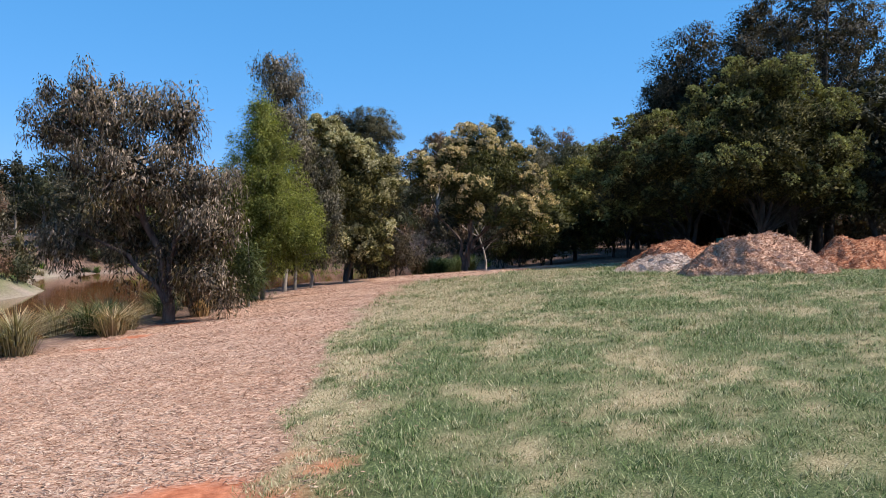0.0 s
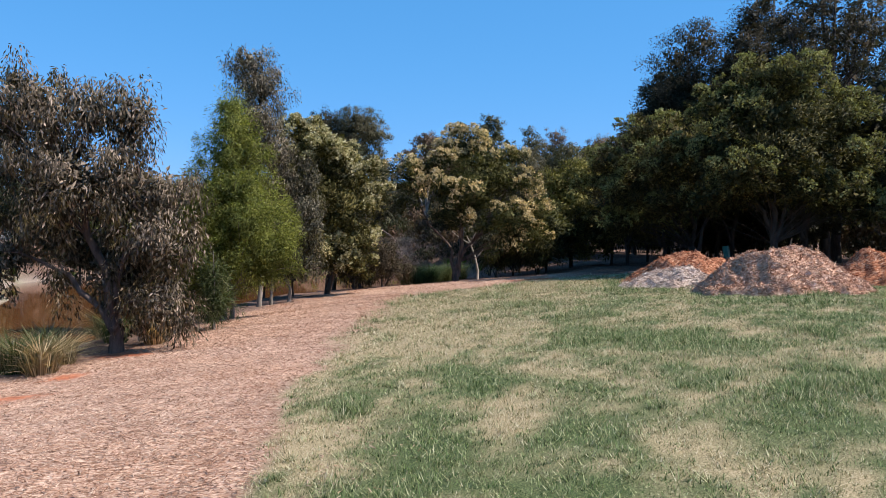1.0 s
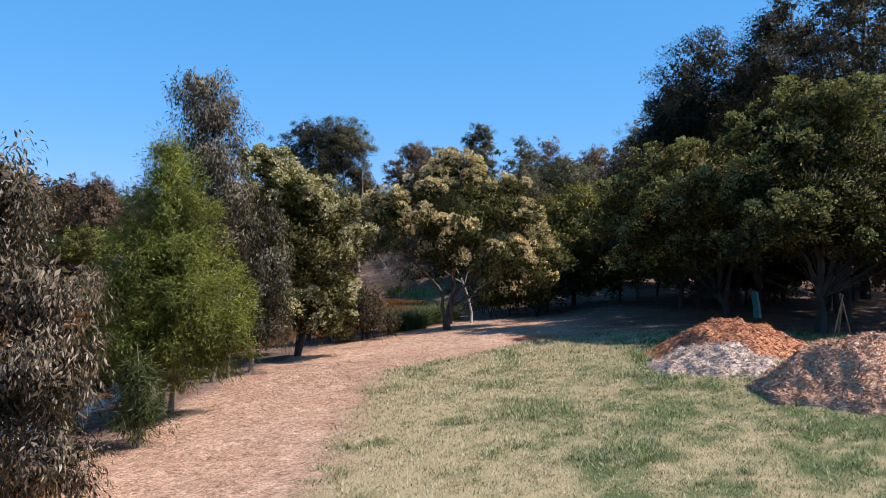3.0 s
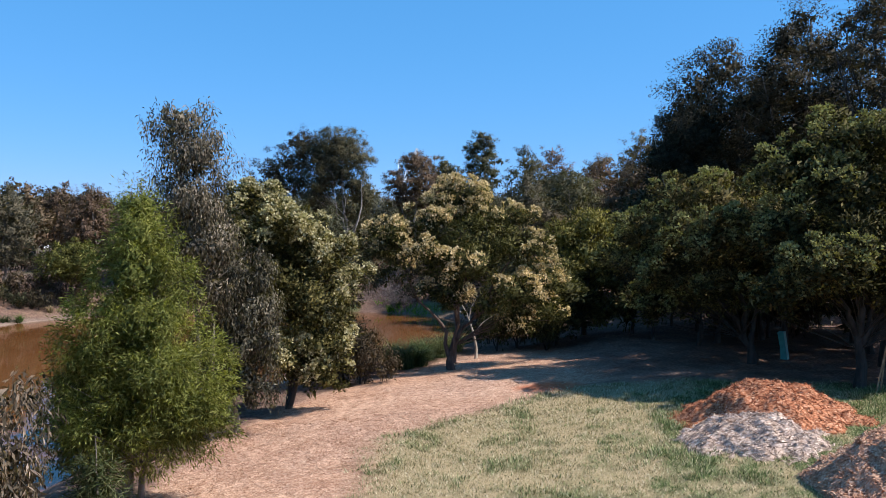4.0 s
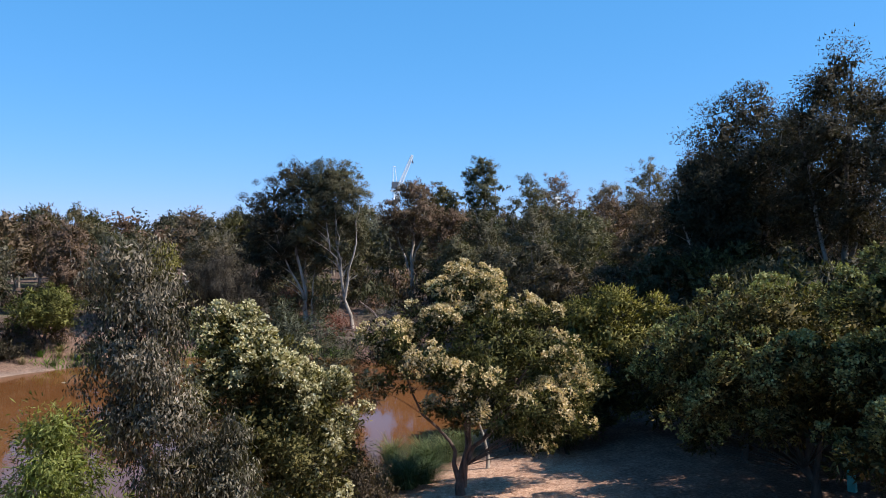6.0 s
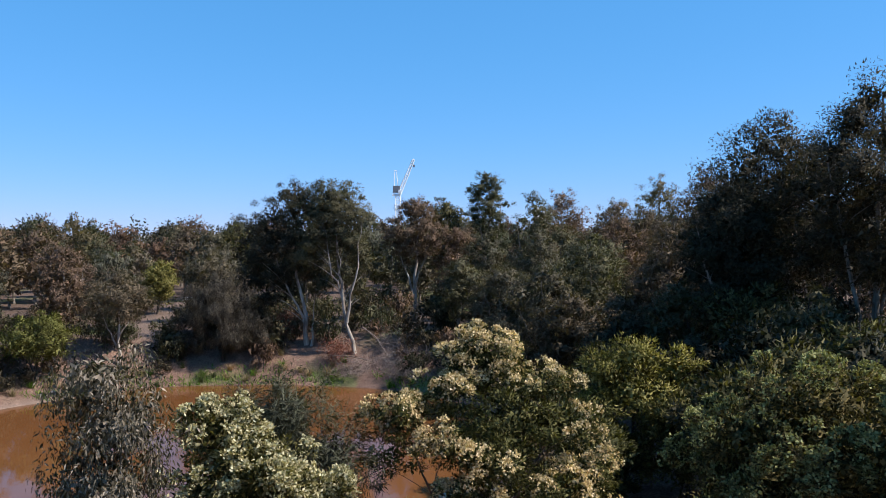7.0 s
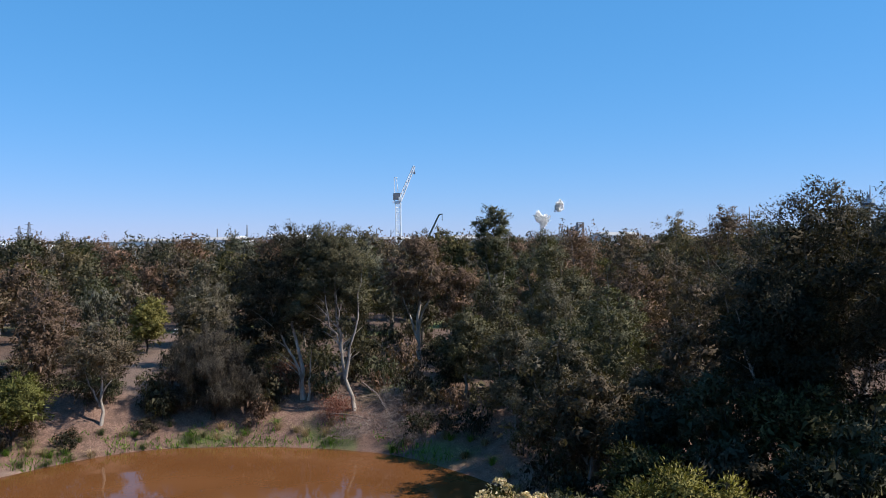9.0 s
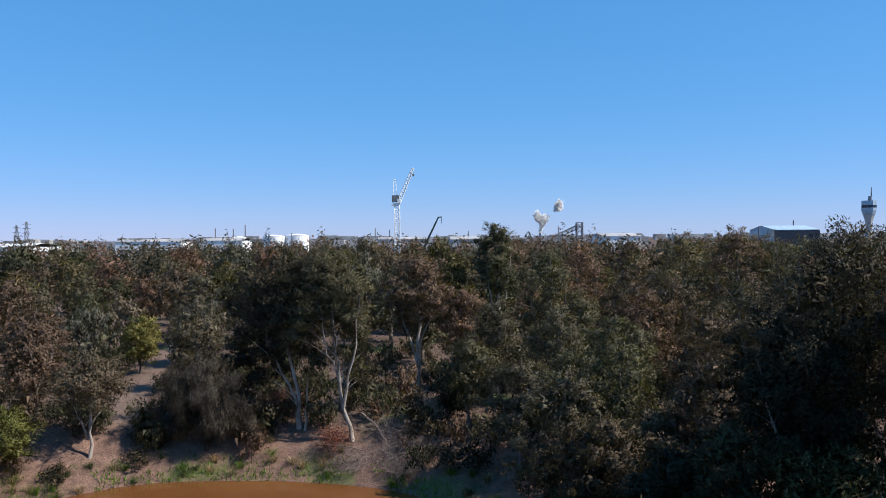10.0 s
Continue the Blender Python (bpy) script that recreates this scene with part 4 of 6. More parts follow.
def shrubs_by_the_water():
    lobes = [(0, 0, 1.5, 0.9, 0.8, 0.7), (0.3, -0.1, 0.9, 0.9, 0.8, 0.6), (-0.5, 0, 0.9, 0.8, 0.7, 0.6)]
    stems = [([(0, 0, 0), (0.05, 0, 0.7), (0, 0, 1.9)], 0.04), ([(0.1, 0, 0), (0.4, 0, 0.6), (0.6, 0, 1.4)], 0.03)]
    plant("shrub", "rounded purple-brown shrub at the edge of the chips", "shrub", on_land(-2.3, 37.5), stems, [(a * 1.15, b, c, d * 1.15, e, f) for a, b, c, d, e, f in lobes], 100, 60, (0.11, 0.035), M_GUM_BROWN, M_BARK_DARK, 31, "gum", 0.28, limb_r=0.012)
    lobes = [(0, 0, 5.2, 1.2, 1.2, 1.0), (-0.8, 0.2, 4.2, 1.3, 1.2, 1.1), (0.9, 0, 4.0, 1.3, 1.2, 1.1), (0, -0.2, 2.8, 1.7, 1.4, 1.1), (0.3, 0, 1.5, 1.4, 1.2, 0.8)]
    stems = [([(0, 0, 0), (0, 0, 2.2), (-0.1, 0, 5.8)], 0.1)]
    plant("sheoak", "grey-green feathery she-oak standing at the water's edge", "tree", on_land(-4.8, 39.5), stems, [(a * 1.5, b * 1.3, c * 1.16, d * 1.45, e * 1.35, f * 1.2) for a, b, c, d, e, f in lobes], 330, 100, (0.24, 0.024), M_SHEOAK_GREY, M_BARK_DARK, 32, "needle", 0.38, limb_r=0.012)
    lobes = [(0, 0, 1.3, 0.45, 0.45, 0.6), (0, 0, 0.75, 0.6, 0.6, 0.5)]
    plant("sapling", "young blue-green she-oak sapling rooted in the chips", "sapling", on_land(-5.75, 22.6), [([(0, 0, 0), (0.02, 0, 1.0), (0, 0, 2.1)], 0.045)], lobes, 50, 70, (0.2, 0.014), M_REED_GREEN, M_BARK_GREY, 33, "needle", 0.24, limb_r=0.008)
    for i, (x, y, s) in enumerate([(-7.6, 22.2, 1.0), (-7.9, 27.6, 1.2), (-7.2, 35.4, 1.15), (4.6, 46.0, 1.1), (5.8, 44.4, 0.9), (3.4, 48.0, 1.2), (-3.6, 37.6, 0.9), (-3.6, 38.6, 1.3), (-5.9, 35.0, 1.3), (-8.0, 30.4, 1.2), (3.6, 45.4, 0.9), (-3.8, 43.0, 1.2), (-4.2, 44.4, 1.2), (-3.6, 41.6, 1.15)]):
        r = np.random.default_rng(40 + i)
        plant("shrub", "dark twiggy shrub with small grey-green leaves near the water", "shrub", on_land(x, y), [([(0, 0, 0), (0.05, 0, 0.9 * s), (0.1, 0, 2.0 * s)], 0.045), ([(0, 0, 0), (-0.3, 0.1, 0.8 * s), (-0.6, 0, 1.7 * s)], 0.035)],
              lobed(2.5 * s, 1.3 * s, r, 0.12, 5), 80, 34, (0.15, 0.05), (M_GUM, M_WATTLE, M_GUM_SHADED)[i % 3], M_BARK_DARK, 50 + i, "gum", 0.3, limb_r=0.012, group="shrubs by the water")
    # bare pale stem beside the flowering wattle
    root = new("dead_sapling")
    root.location = on_land(2.4, 43.2)
    tagged(root, "bare crooked sapling with pale grey bark", "sapling")
    b = Buf()
    b.tube([(0, 0, -0.2), (0.02, 0, 0.5), (-0.12, 0, 1.2), (-0.4, 0, 2.0), (-0.7, 0, 2.6)], [0.09, 0.065, 0.05, 0.035, 0.015], 7)
    part("trunk", b.mesh("trunk", M_BARK_PALE, True), root)
    for pts in ([(-0.1, 0, 1.1), (0.3, 0, 1.6), (0.9, 0, 2.0)], [(-0.3, 0, 1.8), (-0.2, 0, 2.3), (0.1, 0, 2.8)], [(-0.35, 0, 1.9), (-0.9, 0, 2.2), (-1.5, 0, 2.7)]):
        b = Buf()
        b.tube(pts, [0.035, 0.025, 0.01], 6)
        part("limb", b.mesh("limb", M_BARK_PALE, True), root)


def tussock(at, h, r, n, mat, seed, label, flop=0.55):
    rng = np.random.default_rng(seed)
    a = rng.uniform(0, 2 * np.pi, n)
    d = rng.uniform(0, 1, n) ** 0.7
    foot = np.stack([0.35 * r * d * np.cos(a), 0.35 * r * d * np.sin(a), np.full(n, -0.05)], -1)
    L = h * rng.uniform(0.35, 1.1, n)
    flop = flop * rng.uniform(0.5, 2.0, n)
    mid = foot + np.stack([0.3 * flop * r * np.cos(a) * d, 0.3 * flop * r * np.sin(a) * d, 0.6 * L], -1)
    tip = foot + np.stack([flop * r * 1.3 * np.cos(a) * (0.3 + d), flop * r * 1.3 * np.sin(a) * (0.3 + d), L * rng.uniform(0.75, 1.0, n)], -1)
    s = np.stack([-np.sin(a), np.cos(a), np.zeros(n)], -1) * 0.008
    v = np.stack([foot - s, foot + s, mid + s, mid - s, tip + s * 0.2, tip - s * 0.2], 1).reshape(-1, 3)
    k = np.arange(n)[:, None] * 6
    q = np.concatenate([k + np.array([[0, 1, 2, 3]]), k + np.array([[3, 2, 4, 5]])])
    ob = new("tussock", quad_mesh("tussock", v, q, mat))
    ob.location = at
    return tagged(ob, label, "tussock", "tussocks on the bank")


def bank_tussocks():
    for i, (x, y, h, r) in enumerate([(-7.35, 13.2, 0.9, 0.7), (-7.6, 16.4, 0.8, 0.7), (-7.9, 14.1, 0.85, 0.7), (-7.0, 16.2, 0.75, 0.7), (-7.7, 17.4, 0.8, 0.7), (-7.8, 12.7, 0.8, 0.6), (-6.3, 19.9, 0.7, 0.6), (-7.4, 20.4, 0.8, 0.7), (-8.3, 19.0, 0.8, 0.7), (-7.9, 24.0, 0.9, 0.8), (-8.5, 33.0, 1.1, 0.9), (-7.2, 17.4, 0.7, 0.6), (-8.0, 21.4, 0.9, 0.8), (-8.9, 9.6, 0.9, 0.8), (-8.6, 17.0, 0.8, 0.7)]):
        dry = i % 3 != 1
        tussock(on_land(x, y), h, r, 360, M_REED if dry else M_REED_GREEN, 60 + i, "dry straw-coloured reed tussock on the pond bank" if dry else "dark green reed tussock on the pond bank")
    for i, (x, y) in enumerate([(-0.7, 41.4), (-0.1, 42.0), (-1.2, 42.1), (-0.6, 43.4), (0.2, 44.2), (-0.1, 45.3), (0.9, 45.0), (-1.4, 45.6), (1.6, 46.2)]):
        tussock(on_land(x, y), 1.1, 1.0, 520, M_REED_GREEN, 80 + i, "blue-green reed tussock at the pond's near corner")


# ---- right-hand wood ----
def tall_gums():
    spots = [(22.4, 46.0, 17.5, 3.6), (19.0, 57.4, 16.8, 4.3), (25.0, 64.0, 17.0, 4.4), (28.5, 54.0, 17.5, 4.6), (22.0, 53.0, 18.2, 3.6), (20.0, 66.0, 13.5, 4.0), (16.9, 57.0, 13.2, 3.0), (23.6, 47.0, 18.0, 4.2)]
    for i, (x, y, h, r) in enumerate(spots):
        rng = np.random.default_rng(100 + i)
        stems = [([(0, 0, 0), (0.2, 0, 0.25 * h), (0.4 * (-1) ** i, 0, 0.55 * h), (0.6 * (-1) ** i, 0, 0.95 * h)], 0.30), ([(0.1, 0, 0.22 * h), (1.2, 0.3, 0.5 * h), (2.2, 0.2, 0.86 * h)], 0.16), ([(0.1, 0, 0.2 * h), (-1.3, -0.2, 0.5 * h), (-2.3, 0, 0.82 * h)], 0.15)]
        airy = i in (0, 3, 7)
        crown = [(a, b, c, d * 0.72, e * 0.72, f * 0.7) for a, b, c, d, e, f in lobed(h, r * 1.1, rng, 0.42, 17)] if airy else lobed(h, r, rng, 0.30, 13)
        plant("tall_gum", "very tall open gum tree with bare forking limbs" if airy else "very tall dark gum tree with dense crown and pale limbs", "tree", on_land(x, y), stems, crown, 120 if airy else 300, 80 if airy else 100, (0.17, 0.065) if airy else (0.175, 0.075), M_GUM_SHADED, M_BARK_DARK if airy else M_BARK_GREY, 110 + i, "puff", 0.5 if airy else 0.7, limb_r=0.045 if airy else 0.02, group="tall gums")


def forest_gum(name, label, x, y, h, r, mat, bark, seed, base=0.22, clumps=150, per=34, leaf=(0.26, 0.08), kind="puff", group="pond-side gums", cr=0.6):
    rng = np.random.default_rng(seed)
    lean = rng.uniform(-0.6, 0.6)
    stems = [([(0, 0, 0), (0.1, 0, 0.3 * h), (lean * 0.5, 0, 0.6 * h), (lean, 0, 0.95 * h)], 0.018 * h), ([(0, 0, 0.25 * h), (0.5 * r * 0.6, 0.2, 0.5 * h), (0.5 * r, 0.1, 0.8 * h)], 0.010 * h), ([(0, 0, 0.2 * h), (-0.35 * r, 0, 0.45 * h), (-0.55 * r, 0, 0.75 * h)], 0.010 * h)]
    return plant(name, label, "tree", on_land(x, y), stems, lobed(h, r, rng, base, 10, lean), int(clumps * 1.35), int(per * 0.78), leaf, mat, bark, seed + 1, kind, cr * 0.72, limb_r=0.016, group=group, shell=0.3)


def right_wood():
    low = [(15.2, 42.8, 7.5, 2.6), (17.6, 38.6, 7.8, 2.8), (17.0, 50.0, 8.0, 3.0), (22.5, 49.0, 8.5, 3.2), (27.5, 50.5, 9.0, 3.4), (14.8, 58.0, 7.5, 2.8), (20.5, 43.5, 7.5, 2.8), (18.5, 33.0, 8.2, 3.0), (21.5, 30.0, 8.4, 3.0), (23.5, 37.0, 8.0, 3.0), (13.0, 53.5, 5.5, 2.2), (26.0, 44.0, 8.5, 3.2), (31.0, 47.0, 9.0, 3.4), (11.5, 60.5, 6.0, 2.4), (5.6, 52.5, 4.2, 1.9), (9.5, 55.5, 5.0, 2.2), (19.0, 46.5, 6.0, 2.5), (16.0, 46.5, 5.0, 2.2), (24.5, 32.5, 9.0, 3.2), (28.0, 37.0, 9.5, 3.4), (26.0, 27.0, 9.0, 3.2), (12.8, 42.0, 6.8, 2.5), (21.0, 54.0, 8.0, 3.2)]
    for i, (x, y, h, r) in enumerate(low):
        # trees beyond the view's right edge are added only to cast shade, so coarser
        out_of_view = x > 0.62 * y
        forest_gum("gum_tree", "dark shaded tree of the wood with dull green leaves, outermost ones added unseen for shade", x, y, h, r, (M_WATTLE, M_GUM_SHADED, M_GUM_GREEN)[i % 3], M_BARK_DARK, 140 + 2 * i, 0.10, 80 if out_of_view else 140, 22 if out_of_view else 46, (0.40, 0.18) if out_of_view else (0.23, 0.10), ("wattle", "puff", "puff")[i % 3], "trees of the shaded wood", 0.55)
    for i, (x, y, h, r) in enumerate([(16.2, 35.6, 8.0, 2.8), (14.6, 39.6, 7.4, 2.6), (11.6, 41.0, 6.0, 2.5), (10.6, 43.8, 5.3, 2.2), (18.6, 41.6, 8.6, 2.9), (21.6, 35.2, 9.0, 3.2), (24.5, 41.0, 9.0, 3.2), (13.6, 46.4, 7.0, 2.4), (16.4, 54.0, 8.0, 2.8)]):
        forest_gum("wattle", "dark wattle with a bare trunk standing over shaded litter", x, y, h, r, (M_WATTLE, M_GUM_SHADED)[i % 2], M_BARK_DARK, 170 + 7 * i, 0.34, 120, 50, (0.23, 0.11), "wattle", "trees of the shaded wood", 0.55)
    for i, (x, y, h, r) in enumerate([(14.2, 45.2, 5.2, 2.1), (15.9, 43.8, 4.6, 1.9), (10.2, 46.0, 4.2, 1.9), (6.4, 45.4, 3.8, 1.7), (18.0, 40.2, 4.4, 1.9), (13.0, 48.6, 4.6, 2.0)]):
        forest_gum("wattle", "dense low dark wattle with foliage to the ground", x, y, h, r, (M_WATTLE, M_GUM_SHADED, M_WATTLE_GOLD)[i % 3], M_BARK_DARK, 260 + 3 * i, 0.04, 110, 56, (0.19, 0.085), "wattle", "trees of the shaded wood", 0.5)
    mass = [(8.2, 69.0, 9.4, 3.2), (12.2, 70.8, 10.0, 3.4), (16.4, 65.0, 9.8, 3.4), (6.4, 76.5, 8.6, 3.0), (14.2, 78.0, 10.6, 3.4)]
    mass += [(19.2, 74.0, 11.6, 3.6), (10.2, 83.0, 10.0, 3.4), (3.2, 84.5, 7.5, 2.8), (17.2, 86.0, 11.6, 3.6), (23.5, 80.0, 12.5, 3.8), (24.8, 95.0, 15.6, 4.2), (28.8, 92.0, 16.2, 4.2), (32.5, 96.0, 16.6, 4.2), (30.0, 84.0, 13.5, 4.0), (37.0, 78.0, 14.0, 4.2), (5.8, 90.0, 9.5, 3.2), (12.0, 96.0, 13.6, 3.6), (16.2, 101.0, 14.2, 3.8), (20.5, 98.0, 13.4, 3.6), (9.5, 76.0, 8.5, 3.0), (21.0, 88.0, 11.5, 3.6), (28.0, 74.0, 12.5, 3.8), (13.5, 90.0, 10.5, 3.4), (9.0, 64.5, 7.0, 2.6), (12.5, 66.0, 6.5, 2.4), (33.0, 92.0, 14.5, 4.2), (3.8, 97.0, 10.5, 3.2)]
    for i, (x, y, h, r) in enumerate(mass):
        forest_gum("gum_tree", "grey-brown gum tree with a rounded crown across the pond", x, y, h, r, (M_GUM, M_GUM_GREEN, M_GUM_BROWN)[i % 3], M_BARK_GREY, 180 + 2 * i, 0.08, 170, 66, (0.20, 0.085))


# ---- far bank ----
def far_bank_trees():
    lobes = [(-0.8, 0, 13.0, 2.3, 2.2, 1.6), (0.6, 0, 11.8, 2.2, 2.0, 1.8), (-2.2, 0, 12.0, 2.2, 2.0, 1.7), (-2.4, 0, 9.6, 1.9, 1.8, 1.6), (0.8, 0, 9.2, 1.7, 1.7, 1.4), (-1.0, 0, 10.4, 2.1, 2.0, 1.4), (-3.4, 0, 8.0, 1.4, 1.4, 1.2), (0.3, 0, 6.8, 1.2, 1.2, 0.9), (1.6, 0.3, 8.0, 1.3, 1.3, 1.4), (1.4, 0.6, 5.6, 1.2, 1.2, 1.2), (-2.0, 1.2, 6.0, 1.4, 1.4, 1.3)]
    stems = [([(0, 0, 0), (-0.7, 0, 2.6), (-1.2, 0, 6.0), (-1.6, 0, 10.0), (-1.0, 0, 13.8)], 0.19), ([(-0.7, 0, 3.0), (0.0, -0.4, 6.2), (0.6, -0.8, 9.2), (0.7, -0.6, 12.0)], 0.12), ([(-1.0, 0, 5.0), (-2.2, -0.6, 8.0), (-2.6, -0.8, 11.6)], 0.10), ([(-1.1, 0, 5.6), (-1.2, -0.8, 8.4), (-1.5, -1.0, 11.0)], 0.07)]
    plant("river_gum", "tall river gum with a white leaning trunk above the bank", "tree", on_land(-6.2, 85.0), stems, [(a - 1.0, b + 0.2, c * 1.07, d * 1.08, e * 1.08, f * 1.1) for a, b, c, d, e, f in lobes], 330, 90, (0.20, 0.085), M_GUM_GREEN, M_BARK_PALE, 201, "puff", 0.55, limb_r=0.035, shell=0.3)
    lobes = [(-0.6, 0, 12.6, 2.2, 2.0, 1.5), (-2.2, 0, 10.8, 2.2, 2.0, 1.8), (0.8, 0, 11.0, 2.0, 2.0, 1.5), (-3.2, 0, 8.4, 2.0, 1.9, 1.7), (-1.0, 0, 8.8, 2.3, 2.0, 1.6), (-2.6, 0, 6.0, 1.8, 1.6, 1.4), (0.3, 0, 6.6, 1.4, 1.4, 1.2), (-3.4, 0.5, 4.0, 1.5, 1.4, 1.3), (-1.0, 1.0, 4.4, 1.6, 1.4, 1.3), (-4.2, 0.2, 7.2, 1.3, 1.3, 1.3), (-4.6, 0.4, 5.4, 1.7, 1.6, 1.5), (-3.9, 0.0, 9.8, 1.8, 1.7, 1.5), (-1.6, 0.8, 6.2, 1.9, 1.6, 1.5), (1.2, 1.0, 8.4, 1.7, 1.6, 1.5)]
    stems = [([(0, 0, 0), (-0.2, 0, 3.0), (-0.8, 0, 7.0), (-0.7, 0, 12.8)], 0.24), ([(-0.1, 0, 2.0), (-1.4, 0, 4.6), (-2.8, 0, 8.2)], 0.14), ([(0.5, -0.3, 0), (0.7, -0.2, 2.5), (0.9, 0, 5.6)], 0.12)]
    plant("river_gum", "dark leafy river gum with several pale trunks above the bank", "tree", on_land(-10.8, 87.0), stems, [(a - 0.3, b, c * 1.08, d * 1.12, e * 1.1, f * 1.12) for a, b, c, d, e, f in lobes], 310, 84, (0.20, 0.085), M_GUM_SHADED, M_BARK_PALE, 203, "puff", 0.55, limb_r=0.03, shell=0.3)
    forest_gum("gum_tree", "open gum tree with forked white limbs and sparse brown leaves", -0.8, 98.6, 13.6, 3.8, M_GUM_BROWN, M_BARK_PALE, 205, 0.32, 160, 66, (0.24, 0.11))
    forest_gum("gum_tree", "slim gum tree with a light green top rising over the wood", 8.1, 104.5, 16.8, 2.5, M_GUM_GREEN, M_BARK_PALE, 207, 0.45, 120, 60, (0.25, 0.11))
    forest_gum("gum_tree", "green gum tree with a rounded top", 3.4, 108.0, 14.0, 3.4, M_WATTLE, M_BARK_GREY, 209, 0.2, 130, 60, (0.25, 0.12))
    # drooping dark she-oak on the shore
    lobes = [(0, 0, 6.2, 1.8, 1.7, 1.2), (-1.6, 0, 5.2, 1.7, 1.6, 1.3), (1.5, 0, 5.0, 1.8, 1.6, 1.4), (0, -0.4, 4.0, 2.4, 2.0, 1.6), (-2.6, 0, 3.6, 1.5, 1.5, 1.3), (2.7, 0, 3.4, 1.5, 1.5, 1.3), (0.4, -0.6, 2.0, 2.6, 1.8, 1.1), (3.2, 0, 1.8, 1.1, 1.2, 0.9), (-2.6, 0, 1.8, 1.3, 1.2, 0.9)]
    plant("sheoak", "broad dark drooping she-oak on the far shore", "tree", on_land(-18.0, 85.2), [([(0, 0, 0), (0.1, 0, 2.5), (0, 0, 6.6)], 0.2), ([(0.1, 0, 0.8), (1.2, 0, 2.8), (1.8, 0, 5.0)], 0.12)], [(a * 1.12, b * 1.1, c * 1.08, d * 1.12, e * 1.1, f * 1.08) for a, b, c, d, e, f in lobes], 420, 130, (0.28, 0.022), M_SHEOAK_DARK, M_BARK_DARK, 211, "droop", 0.6, limb_r=0.016)
    forest_gum("gum_tree", "grey-leaved gum with bent pale trunks at the water", -26.6, 83.2, 8.4, 3.4, M_GUM, M_BARK_PALE, 213, 0.35, 150, 60, (0.2, 0.08))
    forest_gum("wattle", "yellow-green wattle leaning over the far shore", -31.2, 78.0, 6.0, 2.8, M_YELLOW, M_BARK_DARK, 215, 0.2, 140, 60, (0.2, 0.09), "wattle")
    forest_gum("wattle", "yellow-green rounded wattle in a clearing", -31.8, 109.0, 6.6, 2.4, M_YELLOW, M_BARK_DARK, 217, 0.1, 140, 56, (0.24, 0.11), "wattle")
    forest_gum("sheoak", "grey feathery she-oak behind the clearing", -26.5, 114.5, 8.5, 3.8, M_SHEOAK_GREY, M_BARK_DARK, 219, 0.08, 180, 70, (0.45, 0.06), "droop")
    left = [(-33.0, 88.0, 8.5, 3.2), (-38.0, 80.0, 8.5, 3.4), (-43.0, 90.0, 9.0, 3.4), (-38.0, 98.0, 9.0, 3.2), (-23.0, 100.0, 7.5, 3.0), (-44.0, 72.0, 8.0, 3.2), (-36.0, 58.0, 8.0, 3.0), (-33.0, 49.0, 7.5, 2.8), (-31.0, 40.0, 7.0, 2.8), (-38.0, 45.0, 8.5, 3.2), (-30.0, 32.0, 6.5, 2.6), (-41.0, 64.0, 9.0, 3.4), (-29.0, 26.0, 6.0, 2.4)]
    for i, (x, y, h, r) in enumerate(left):
        forest_gum("gum_tree", "dull grey-brown gum tree on the far side of the pond", x, y, h, r, (M_GUM_BROWN, M_GUM, M_SHEOAK_GREY)[i % 3], M_BARK_GREY, 230 + 2 * i, 0.08, 130, 46, (0.26, 0.12), ("puff", "puff", "droop")[i % 3])


